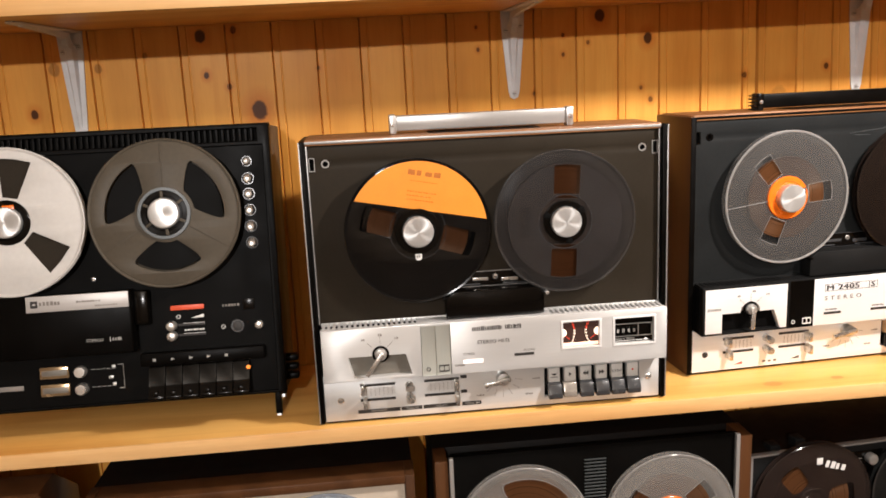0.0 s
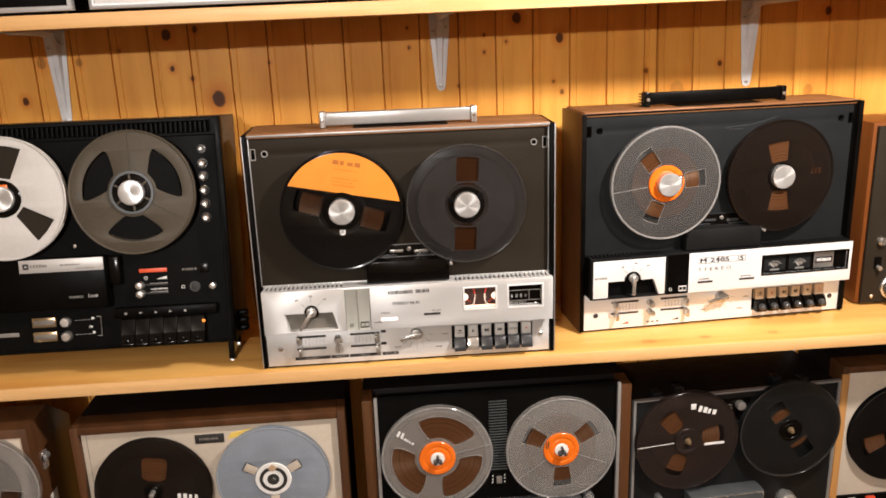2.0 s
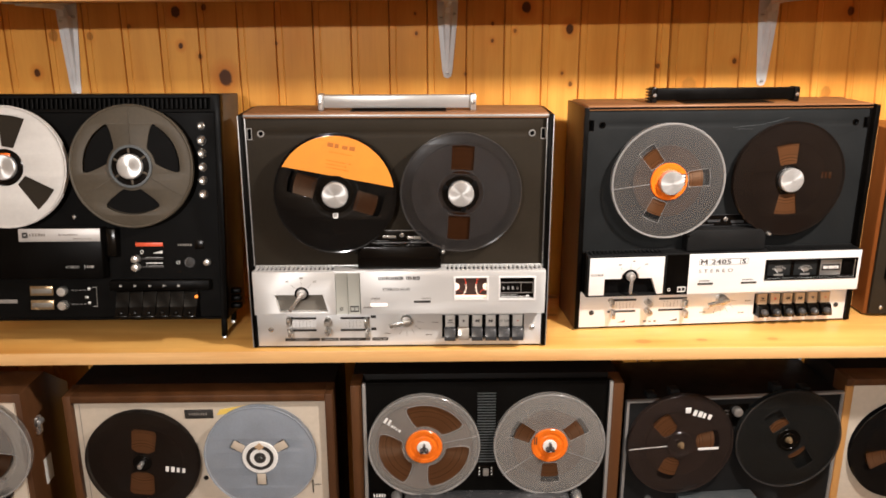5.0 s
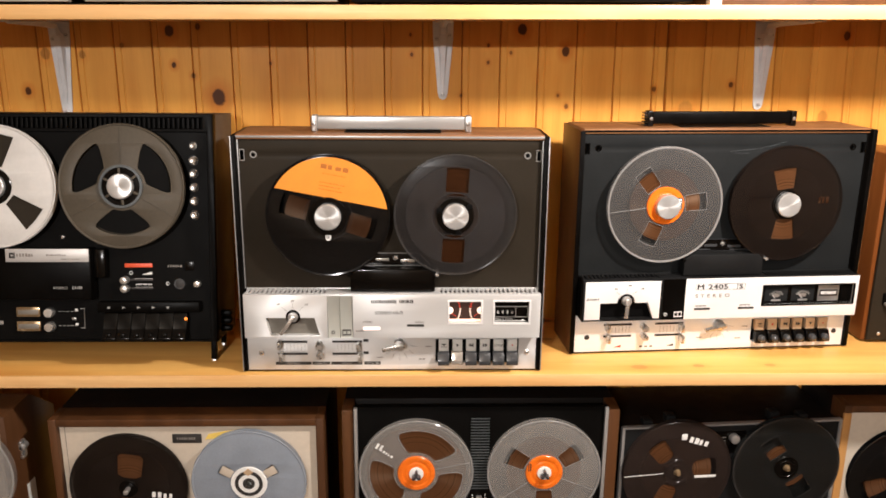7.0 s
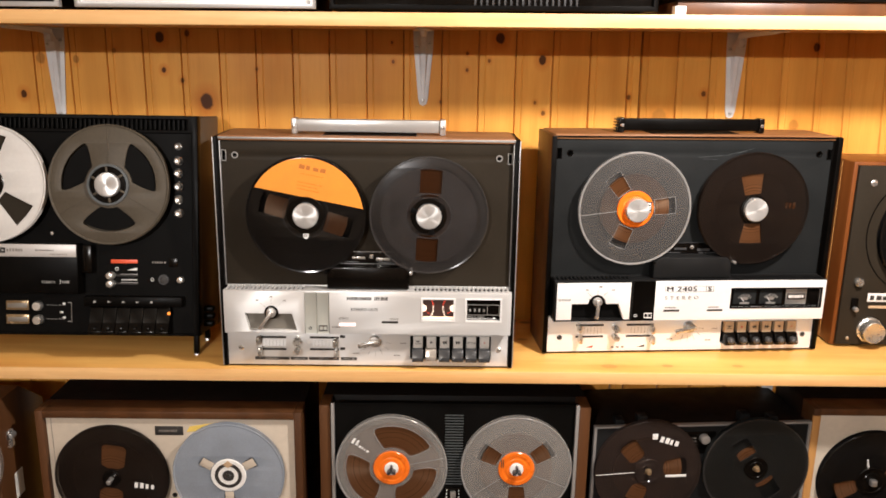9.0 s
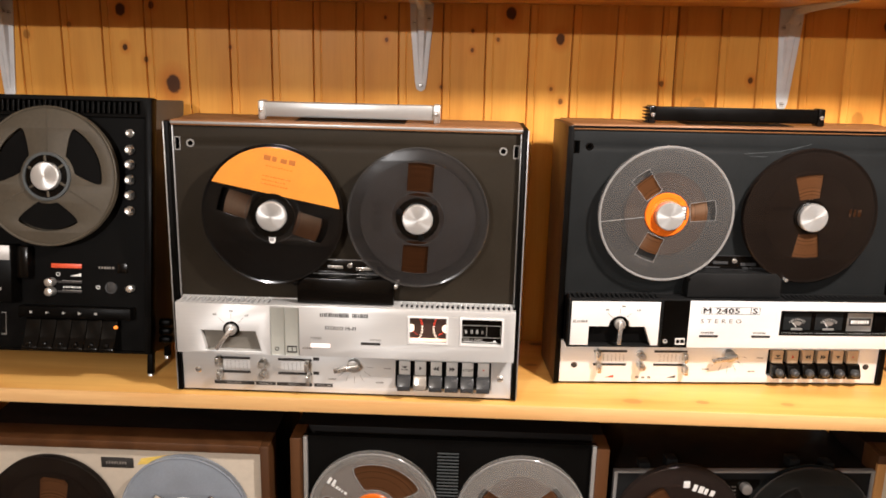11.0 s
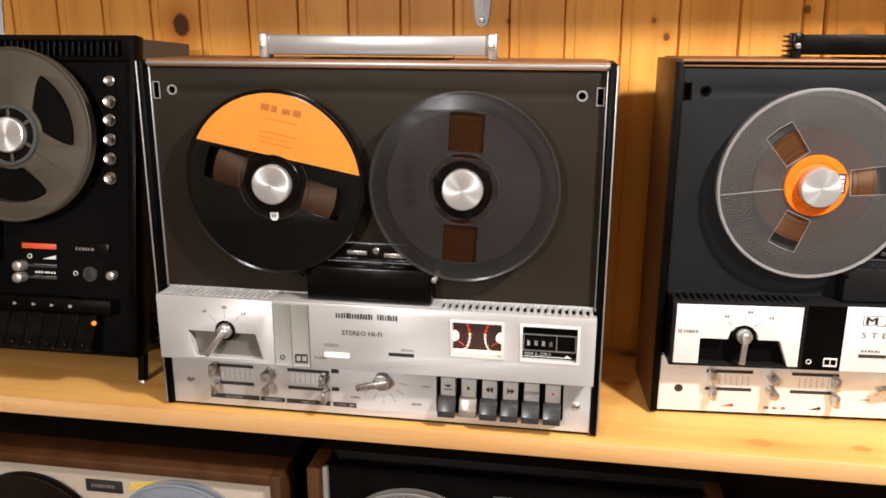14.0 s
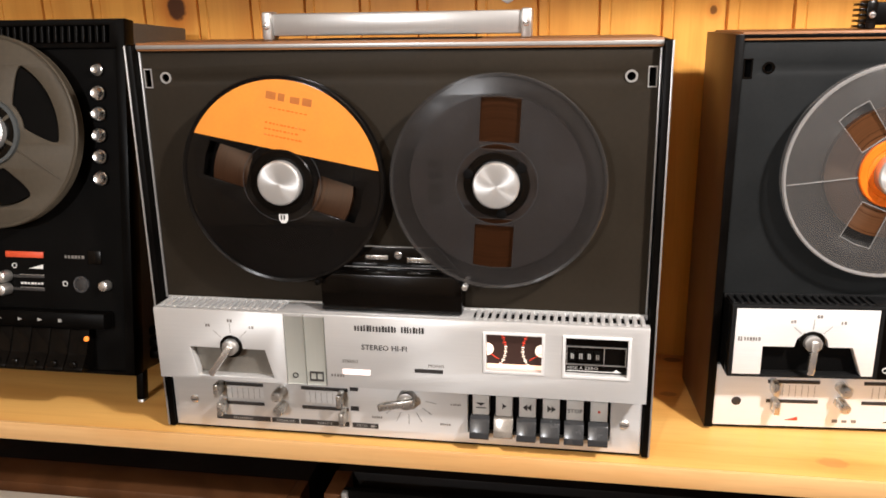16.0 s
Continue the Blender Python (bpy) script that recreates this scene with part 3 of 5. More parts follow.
    right_face = part("right_faceplate", plate([rect(-0.0575, 0.220, 0.0645, 0.1318), METER] + ([COUNTER] if first else []), -0.0196 if first else -0.0264, -0.032, 0.0008), metal if first else SILVER_LIGHT, root)
    if first:
        # floor toned darker than the faceplate, in place of the recess's shade
        part("lever_recess", box(-0.188, -0.104, -0.0235, -0.0197, 0.066, 0.099, 0), RECESS, left_face, "recess floor under the lever, shade put into its colour")
    else:
        lw = [(-0.2128, 0.0672), (-0.1890, 0.0672)] + [p for p in TRAP[:1]] + TRAP[1:-2] + [(-0.1055, 0.0672), (-0.0962, 0.0672), (-0.0962, 0.1293), (-0.2128, 0.1293)]
        part("white_plate", plate([lw], -0.0225, -0.0318, 0.0004), SILVER_LIGHT, left_face, "white plate cut out round the lever")
    if first:
        for k in range(2):
            part("strip", box(-0.094 + k * 0.0182, -0.0763 + k * 0.0182, -0.0195, -0.0312, 0.065, 0.1316, 0.0006), SILVER_GREEN, root)
    else:
        part("strip", box(-0.0925, -0.0575, -0.0195, -0.0316, 0.0648, 0.1316, 0.0006), BLACK, root)
    part("key_mark", ring(0.0026, 0.0019, -0.0310, -0.0322, -0.0865, 0.0735, 20), INK if first else WHITE, root)
    part("key_mark", plate([rect(-0.073, -0.0605, 0.069, 0.078), rect(-0.0722, -0.0672, 0.0705, 0.0765), rect(-0.0663, -0.0612, 0.0705, 0.0765)], -0.0310, -0.0323), INK if first else WHITE, root)
    # vents along the top of the block
    part("vent_floor", box(-0.2165, 0.2195, -0.0195, 0.0, 0.1281, 0.1290, 0), BLACK_MATT, root)
    part("front_ledge", box(-0.217, 0.220, -0.0315, -0.0262, 0.1290, 0.1326, 0.0008), body, root)
    part("back_ledge", box(-0.217, 0.220, -0.0030, -0.0003, 0.1290, 0.1336, 0.0005), body, root)
    part("middle_ledge", box(-0.098, 0.072, -0.0262, -0.0030, 0.1290, 0.1326, 0.0005), body, root)
    slat = None
    for x0, count, step in ((-0.2165, 18, 0.0065), (0.0735, 22, 0.0066)):
        for k in range(count):
            if slat is None:
                slat = part("slat", box(-0.0017, 0.0017, -0.0262, -0.0030, 0.1290, 0.1330, 0.0004, seg=1), body, root)
                ob = slat
            else:
                ob = new("slat", slat.data)
                ob.parent = root
            ob.location = (x0 + 0.003 + k * step, 0, 0)
    # speed lever
    piv = part("lever", disc(0.0072, -0.020, -0.038, -0.149 if not first else -0.145, 0.0985, 0.001), STEEL, root)
    part("lever_ring", ring(0.0105, 0.0076, -0.0318, -0.0328, -0.149 if not first else -0.145, 0.0985), BLACK_GLOSS, piv)
    bm = box(-0.0028, 0.0028, -0.0425, -0.037, -0.031 if first else -0.027, 0.004, 0.0012)
    bm.transform(Matrix.Translation((-0.149 if not first else -0.145, 0, 0.0985)) @ Matrix.Rotation(radians(36 if first else 3), 4, "Y"))
    part("arm", bm, CHROME, piv)
    for a in (-48, 0, 45):
        bm = box(-0.0002, 0.0002, -0.03215, -0.0320, 0.0125, 0.022, 0)
        bm.transform(Matrix.Translation((-0.149 if not first else -0.145, 0, 0.0985)) @ Matrix.Rotation(radians(a), 4, "Y"))
        part("tick", bm, INK_SOFT, left_face)
    for bx, bz in ((-0.168, 0.1165), (-0.147, 0.1215), (-0.127, 0.116)):
        bars(bx, bz, 0.005, 0.0028, -0.0321, 2, INK_SOFT, left_face, seed=int(abs(bx) * 1000))
    if first:
        bars(-0.0300, 0.1190, 0.038, 0.0056, -0.0322, 14, INK, right_face, seed=3)
        bars(0.0115, 0.1190, 0.0205, 0.0056, -0.0322, 8, INK, right_face, seed=4)
        words("STEREO HI-FI", 0.0068, -0.0245, 0.1018, -0.0322, INK, right_face, 1.02, wide=1.02)
        words("STEREO", 0.0042, -0.0425, 0.0885, -0.0322, INK_SOFT, right_face)
        words("MONO", 0.0042, 0.0345, 0.0882, -0.0322, INK_SOFT, right_face, 1.1)
        bars(-0.053, 0.0745, 0.013, 0.0026, -0.0322, 5, INK_SOFT, right_face)
        part("stereo_light", plate([rect(-0.0425, -0.0175, 0.0775, 0.0822)], -0.0318, -0.0326), GLOW_WHITE, right_face, "lit white indicator window")
        part("mono_light", plate([rect(0.0225, 0.0475, 0.0828, 0.0862)], -0.0318, -0.0326), INK, right_face)
        part("meter_bezel", plate([rect(0.0825, 0.1345, 0.0862, 0.1238), rect(0.0850, 0.1320, 0.0885, 0.1215)], -0.0300, -0.0330, 0.0003), SILVER_LIGHT, right_face)
        meter = part("level_meter", box(0.084, 0.133, -0.0262, -0.0198, 0.0875, 0.1225, 0), GLOW_FACE, root, "lit dark brown twin level meter")
        part("base_glow", box(0.0852, 0.1318, -0.0268, -0.0263, 0.0888, 0.0925, 0), GLOW_WARM, meter)
        for cx, sg in ((0.0712, 1), (0.1458, -1)):
            for k in range(15):
                a = radians(-30 + 60 * k / 14)
                r0 = 0.0300
                w = 0.0013 if k % 2 else 0.0027
                bm = box(-w / 2, w / 2, -0.0268, -0.0263, -0.0004, 0.0004, 0)
                bm.transform(Matrix.Translation((cx + sg * r0 * math.cos(a), 0, 0.1066 + r0 * math.sin(a) * 0.92)) @ Matrix.Rotation(-sg * a, 4, "Y"))
                part("scale_tick", bm, GLOW_RED if k > 8 else GLOW_TICK, meter)
            part("glow_spot", plate([[(x, z) for x, z in circle(0.0055, 0.0853 if sg > 0 else 0.1317, 0.106, 24) if 0.0852 <= x <= 0.1318]], -0.0263, -0.0268), GLOW_TICK, meter)
            bm = box(-0.0002, 0.0002, -0.0271, -0.0268, 0, 0.012, 0)
            bm.transform(Matrix.Translation((0.0855 if sg > 0 else 0.1315, 0, 0.104)) @ Matrix.Rotation(sg * radians(125), 4, "Y"))
            part("needle", bm, GLOW_RED, meter)
        part("counter_bezel", plate([rect(0.1495, 0.2055, 0.0855, 0.1238), rect(0.1520, 0.2030, 0.0880, 0.1215)], -0.0300, -0.0330, 0.0003), SILVER_LIGHT, right_face)
        cnt = part("tape_counter", box(0.151, 0.204, -0.0262, -0.0198, 0.087, 0.1225, 0), BLACK_GLOSS, root)
        part("counter_frame", plate([rect(0.1526, 0.2022, 0.0955, 0.1125), rect(0.1534, 0.1835, 0.0963, 0.1117), rect(0.1843, 0.2014, 0.0963, 0.1117)], -0.0262, -0.0275), STEEL, cnt)
        for k in range(4):
            part("digit_wheel", box(0.1548 + k * 0.007, 0.1608 + k * 0.007, -0.0270, -0.0262, 0.0985, 0.1085, 0.0003), BLACK, cnt)
            bars(0.1563 + k * 0.007, 0.1010, 0.0034, 0.005, -0.0272, 2, INK_SOFT if k == 3 else PRINT_GREY, cnt, seed=k)
        words("MISE A ZERO", 0.0042, 0.1535, 0.0912, -0.0266, PRINT_GREY, cnt, 1.05, wide=1.02)
        part("rule", box(0.1535, 0.1985, -0.0266, -0.0262, 0.0895, 0.0900, 0), WHITE, cnt)
        part("arrow", plate([[(0.1915, 0.0899), (0.1972, 0.0899), (0.1944, 0.0924)]], -0.0262, -0.0266), WHITE, cnt)
    else:
        frame_ = part("model_frame", plate([rect(-0.042, 0.036, 0.1130, 0.1232), rect(-0.0415, 0.0235, 0.1135, 0.1227), rect(0.0243, 0.0355, 0.1135, 0.1227)], -0.0318, -0.0323), INK, right_face)
        words("M 2405", 0.0110, -0.0400, 0.1143, -0.0323, INK, right_face, 1.10, wide=1.36, bold=0.036)
        words("S", 0.0110, 0.0262, 0.1143, -0.0323, INK, right_face, wide=1.3, bold=0.036)
        words("STEREO", 0.0082, -0.0420, 0.1005, -0.0323, INK_SOFT, right_face, 1.75, wide=1.25)
        for bx in (-0.042, 0.028):
            bars(bx + 0.002, 0.0855, 0.018, 0.0024, -0.0323, 6, INK_SOFT, right_face, seed=9)
            part("indicator", plate([rect(bx, bx + 0.025, 0.0800, 0.0832)], -0.0318, -0.0326), INK, right_face)
        bars(-0.2100, 0.0990, 0.004, 0.0042, -0.0321, 2, INK_SOFT, left_face)
        bars(-0.2050, 0.0995, 0.014, 0.0032, -0.0321, 6, INK_SOFT, left_face)
        part("meter_surround", plate([rect(0.0645, 0.2145, 0.0840, 0.1190), rect(0.0668, 0.2122, 0.0863, 0.1167)], -0.0300, -0.0330, 0.0003), BLACK_GLOSS, right_face)
        win = part("meter_window", box(0.066, 0.213, -0.0252, -0.0198, 0.0852, 0.1178, 0), BLACK_GLOSS, root, "black window with two level meters and a counter")
        for mx in (0.072, 0.115):
            part("meter_face", box(mx, mx + 0.037, -0.0258, -0.0252, 0.0895, 0.1135, 0.0003), DECK_SLATE, win)
            for k in range(9):
                a = radians(-50 + 12.5 * k)
                bm = box(-0.0004, 0.0004, -0.0262, -0.0258, 0.011, 0.0145, 0)
                bm.transform(Matrix.Translation((mx + 0.0185, 0, 0.0925)) @ Matrix.Rotation(a, 4, "Y"))
                part("scale_tick", bm, PRINT_GREY, win)
            fan = [(mx + 0.0185 + r_ * math.sin(radians(a)), 0.0925 + r_ * math.cos(radians(a))) for r_, span in ((0.0100, (-44, -22, 0, 22, 44)), (0.0040, (44, 0, -44))) for a in span]
            part("scale_fan", plate([fan], -0.0258, -0.0260), INK_SOFT, win)
            bm = box(-0.0003, 0.0003, -0.0264, -0.0262, 0.001, 0.013, 0)
            bm.transform(Matrix.Translation((mx + 0.0185, 0, 0.0925)) @ Matrix.Rotation(radians(-38), 4, "Y"))
            part("needle", bm, WHITE, win)
            part("meter_foot", box(mx + 0.011, mx + 0.026, -0.0268, -0.0258, 0.0895, 0.0925, 0.0003), STEEL, win)
        part("counter_face", box(0.158, 0.192, -0.0262, -0.0252, 0.0885, 0.1145, 0.0003), STEEL, win)
        part("counter_wheels", box(0.160, 0.190, -0.0268, -0.0262, 0.0965, 0.1075, 0.0003), INK, win)
        bars(0.1625, 0.0995, 0.025, 0.005, -0.0270, 8, WHITE, win, seed=6)
        part("reset_key", box(0.1945, 0.2105, -0.0275, -0.0252, 0.0895, 0.1135, 0.0008), BLACK, win)
    # lower panel
    KEYS = rect(0.0655, 0.1925, 0.0145, 0.0530)
    lower = part("lower_panel", plate([rect(-0.2195, 0.2195, 0.0035, 0.0645), KEYS], 0.0, -0.007, 0.0006), metal if first else SILVER_LIGHT, root)
    part("lower_edge", box(-0.2195, 0.2195, -0.0068, 0.0, 0.0018, 0.0034, 0.0003), BLACK, lower)
    if first:
        screw(-0.199, 0.031, -0.007, lower, 0.0042)
        screw(0.205, 0.0315, -0.007, lower, 0.0042)
    else:
        for sx in (-0.200, 0.204):
            part("screw_hole", disc(0.0042, -0.0068, -0.0074, sx, 0.0285, 0.0001), INK, lower)
    for x0, x1 in ((-0.174, -0.129), (-0.0915, -0.0465)):
        part("scale_plate", plate([rect(x0 + 0.004, x1, 0.0345, 0.0455)], -0.0068, -0.0071), metal, lower)
        for k in range(7):
            part("scale_line", box(x0 + 0.008 + k * 0.0055, x0 + 0.0083 + k * 0.0055, -0.0074, -0.0071, 0.0345, 0.0455, 0), INK_SOFT, lower)
        for z in (0.0492, 0.0295):
            part("slider_slot", box(x0, x1, -0.0076, -0.0068, z - 0.0017, z + 0.0017, 0.0002), INK, lower)
    for x, z in ((-0.170, 0.0485), (-0.168, 0.0295), (-0.0515, 0.0450), (-0.0500, 0.0265)):
        knob = part("slider_knob", box(x - 0.0026, x + 0.0026, -0.022, -0.0076, z - 0.0080, z + 0.005, 0.0012), SATIN, lower)
    for x, z in ((-0.111, 0.0455), (-0.1105, 0.0300)):
        bm = turned([(0, 0), (0.0052, 0), (0.0050, -0.015), (0.0042, -0.0165), (0, -0.0168)], seg=24)
        bm.transform(Matrix.Translation((x, -0.007, z)))
        part("balance_knob", bm, SATIN, lower)
    if first:
        for x0, x1 in ((-0.178, -0.124), (-0.1225, -0.0955), (-0.0940, -0.0465), (-0.0435, -0.0185)):
            lab = part("label_bar", plate([rect(x0, x1, 0.0115, 0.0165)], -0.0068, -0.0073), INK, lower)
            text = {-0.1225: "TONALITE", -0.0940: "VOLUME", -0.0435: "PISTES"}.get(x0)
            if text:
                words(text, 0.0034, (x0 + x1) / 2 - (0.003 if text == "PISTES" else 0), 0.0128, -0.0076, PRINT_GREY, lower, 1.05, align="CENTER", wide=1.1, bold=0)
            else:
                bars((x0 + x1) / 2 - 0.010, 0.0128, 0.020, 0.0024, -0.0075, 10, INK_SOFT, lower, seed=7)
            if text == "PISTES":
                part("arrow", plate([[(-0.0255, 0.0125), (-0.0200, 0.0140), (-0.0255, 0.0155)]], -0.0073, -0.0077), PRINT_GREY, lower)
        for z in (0.051, 0.031):
            part("input_mark", plate([rect(-0.0445, -0.0365, z - 0.0022, z + 0.0022)], -0.0068, -0.0073), INK, lower)
    else:
        for bx in (-0.145, -0.060):
            part("level_wedge", plate([[(bx - 0.012, 0.010), (bx, 0.010), (bx, 0.0138)]], -0.0068, -0.0073), RED if bx < -0.1 else INK, lower)
        bars(-0.115, 0.009, 0.025, 0.003, -0.0073, 3, INK_SOFT, lower, seed=8)
    rk = part("selector_knob", disc(0.0085, -0.007, -0.017, 0.010, 0.0455, 0.001), STEEL, lower)
    bm = box(-0.026, 0.009, -0.022, -0.016, -0.0034, 0.0034, 0.0016)
    bm.transform(Matrix.Translation((0.010, 0, 0.0455)) @ Matrix.Rotation(radians(-13), 4, "Y"))
    part("pointer", bm, SATIN, rk)
    for k in range(6):
        a = radians(100 + 26 * k)
        bm = box(-0.0002, 0.0002, -0.0073, -0.0069, 0.017, 0.027, 0)
        bm.transform(Matrix.Translation((0.010, 0, 0.0455)) @ Matrix.Rotation(a, 4, "Y"))
        part("tick", bm, INK_SOFT, lower)
    for bx, bz in ((-0.024, 0.0225), (0.040, 0.0195), (0.050, 0.0400)):
        bars(bx, bz, 0.010, 0.002, -0.0072, 5, INK_SOFT, lower, seed=int(bz * 9999))
    # piano keys
    part("key_well", box(0.064, 0.194, -0.0010, 0.0020, 0.0135, 0.0540, 0), BLACK_MATT, root)
    for k in range(6):
        x = 0.0665 + k * 0.0209
        down = first and k == 1
        tag = part("key_plate", box(x + 0.0040, x + 0.0188, -0.0105, -0.0012, 0.0345, 0.0535, 0.0005), KEY_WHITE if first else KEY_TAN, root)
        cx = x + 0.0114
        ys = (-0.0104, -0.0109)
        ink = INK
        if k == 0:
            part("symbol", plate([[(cx - 0.004, 0.0465), (cx + 0.004, 0.0465), (cx, 0.0435)]], *ys), ink, tag)
            part("symbol", plate([rect(cx - 0.0045, cx + 0.0045, 0.0412, 0.0420)], *ys), ink, tag)
        elif k == 1:
            part("symbol", plate([[(cx - 0.0015, 0.0415), (cx + 0.002, 0.0442), (cx - 0.0015, 0.047)]], *ys), RED if not first else ink, tag)
        elif k in (2, 3):
            s = -1 if k == 2 else 1
            for o in (-0.0016, 0.002):
                part("symbol", plate([[(cx + s * (o - 0.0018), 0.0410), (cx + s * (o + 0.002), 0.0442), (cx + s * (o - 0.0018), 0.0475)]], *ys), ink, tag)
        elif k == 4:
            if first:
                words("STOP", 0.0052, cx, 0.0420, -0.0108, INK, tag, 1.1, align="CENTER")
            else:
                part("symbol", plate([[(cx - 0.003, 0.046), (cx + 0.003, 0.046), (cx, 0.042)]], *ys), ink, tag)
        else:
            part("symbol", disc(0.0012, -0.0104, -0.0109, cx, 0.0442, 0.0001, 14), RED, tag)
        bm = bmesh.new()
        prof = [(-0.0012, 0.0345), (-0.012, 0.0350), (-0.0165, 0.0335), (-0.0225, 0.0225), (-0.0225, 0.0165), (-0.0205, 0.0150), (-0.0012, 0.0150)]
        if down:
            prof = [(y * 0.72 if y < -0.005 else y, z - 0.001) for y, z in prof]
        la = [bm.verts.new((x + 0.0022, y, z)) for y, z in prof]
        lb = [bm.verts.new((x + 0.0195, y, z)) for y, z in prof]
        bm.faces.new(la)
        bm.faces.new(lb[::-1])
        for i in range(len(prof)):
            j = (i + 1) % len(prof)
            bm.faces.new((la[i], lb[i], lb[j], la[j]))
        bmesh.ops.bevel(bm, geom=list(bm.edges), offset=0.0008, segments=2, profile=0.5, affect="EDGES")
        key = part("key", bm, (KEY_LIGHT if down else KEY_GREY) if first else BLACK_GLOSS, root)
        if not first:
            part("key_stud", turned([(0.0062, -0.0195), (0.0062, -0.0225), (0.0052, -0.0262), (0.0034, -0.0284), (0.0015, -0.0293), (0, -0.0295)], cx - 0.0005, 0.0240, 0, 24), KEY_GREY, key)
    # head cover
    bm = bmesh.new()
    out = [(-0.0605, 0.1345), (0.0635, 0.1345), (0.0635, 0.1600), (0.0560, 0.1680), (-0.0500, 0.1680), (-0.0605, 0.1600)]
    fr = [bm.verts.new((x, -0.0245, z)) for x, z in out]
    bk = [bm.verts.new((x, -0.0005, z + (0.002 if z > 0.14 else 0))) for x, z in out]
    bm.faces.new(fr)
    bm.faces.new(bk[::-1])
    for i in range(6):
        j = (i + 1) % 6
        bm.faces.new((fr[i], bk[i], bk[j], fr[j]))
    bmesh.ops.bevel(bm, geom=list(bm.edges), offset=0.0012, segments=2, profile=0.5, affect="EDGES")
    cover = part("head_cover", bm, BLACK_GLOSS if first else COVER_DARK, root, "dark plastic cover over the tape heads")
    part("cover_plate", plate([[(-0.052, 0.1695), (0.056, 0.1695), (0.040, 0.1880), (-0.030, 0.1880)]], -0.002, -0.0055, 0.0006), BLACK_GLOSS, cover)
    part("clear_edge", plate([[(-0.054, 0.1690), (0.058, 0.1690), (0.041, 0.1888), (-0.031, 0.1888)], [(-0.0526, 0.1697), (0.0566, 0.1697), (0.0403, 0.1881), (-0.0303, 0.1881)]], -0.0050, -0.0066), TRIM if first else KEY_GREY, cover)
    screw(0.005, 0.1810, -0.0055, cover, 0.0036)
    for x0, x1, z0, z1 in ((-0.024, -0.004, 0.1765, 0.1805), (0.013, 0.034, 0.1745, 0.1790), (-0.036, -0.014, 0.1712, 0.1732), (0.016, 0.046, 0.1708, 0.1724)):
        part("head_fitting", box(x0, x1, -0.0068, -0.0055, z0, z1, 0.0004), (SATIN if first and z0 > 0.174 else KEY_GREY), cover)
    for gx in (-0.062, 0.0665):
        part("tape_guide", disc(0.0026, 0.0, -0.030, gx, 0.1610, 0.0006, 20), CHROME if gx > 0 else BLACK, root)
    # carrying handle
    part("handle_well", box(-0.068, 0.072, 0.016, 0.062, 0.3626, 0.3634, 0), BLACK_MATT, root)
    bar = part("handle", box(-0.108, 0.108, 0.028, 0.040, 0.3660, 0.3850, 0.002), TRIM if first else BLACK, root, "flat carrying handle on the top")
    for sx in (-1, 1):
        part("handle_end", box(sx * 0.112 - 0.0045, sx * 0.112 + 0.0045, 0.025, 0.044, 0.3627, 0.3865, 0.002), STEEL if first else BLACK_GLOSS, bar)
        screw(sx * 0.112, 0.3745, 0.025, bar, 0.0028, CHROME)
    if not first:
        for k in range(5):
            part("grip_rib", box(-0.1215, -0.1165, 0.027, 0.042, 0.3640 + k * 0.0045, 0.3662 + k * 0.0045, 0.0003), BLACK_GLOSS, bar)
    return root


M_FIRST = pose(0.1645, 1.017, SHELF_TOP)
M_TURNED = pose(0.6830, 1.098, SHELF_TOP, 0, 0, 3.9)
M_SECOND = M_TURNED @ Matrix.Diagonal((1.04, 1, 1.005, 1))
first_recorder = portable_recorder(M_FIRST, "silver and brown portable reel tape recorder with walnut top", "silver")
second_recorder = portable_recorder(M_SECOND, "slate and white portable reel tape recorder in walnut case", "white")

RB = 0.0885
# reels of the first recorder: half-moon orange label on the supply reel
TILT_L = -11.0
left_reel = reel(M_FIRST @ pose(-0.0905, -0.0105, 0.2475), "glossy black tape reel with orange half-moon paper label", RB, FL_BLACK,
                 [slot_window(0.030, 0.069, TILT_L - 6, 0.0155, None, 0), slot_window(0.030, 0.069, TILT_L + 174, 0.0155, None, 0)], 0.062, TAPE_DARK, 0.028, BLACK_GLOSS)
seg = [(0.0855 * math.cos(radians(a)), 0.0855 * math.sin(radians(a))) for a in range(18, 163, 4)]
lab = plate([seg], -0.01125, -0.0118)
lab.transform(Matrix.Rotation(-radians(TILT_L), 4, "Y"))
lab = part("paper_label", lab, ORANGE_LABEL, left_reel, "orange half-moon paper label")
rot = Matrix.Rotation(-radians(TILT_L), 4, "Y")
for bx, bz, w, h, n, sd in ((-0.022, 0.0675, 0.042, 0.0062, 4, 2), (-0.018, 0.060, 0.034, 0.0012, 9, 3), (-0.020, 0.047, 0.036, 0.0014, 11, 4), (-0.020, 0.042, 0.030, 0.0014, 9, 5), (-0.020, 0.037, 0.034, 0.0014, 10, 6)):
    b = bars(bx, bz, w, h, -0.0119, n, ORANGE_MARK if h > 0.005 else ORANGE_HUB, left_reel, "label_print", 0, sd)
    b.data.transform(rot)
b = part("side_sticker", plate([softened(rect(-0.0045, 0.0035, -0.036, -0.025), 1)], -0.0112, -0.0118), WHITE, left_reel)
b = bars(-0.003, -0.033, 0.005, 0.004, -0.0119, 2, INK, left_reel)
part("hub_ring", ring(0.0345, 0.0341, -0.0110, -0.0115, seg=60), KEY_GREY, left_reel)
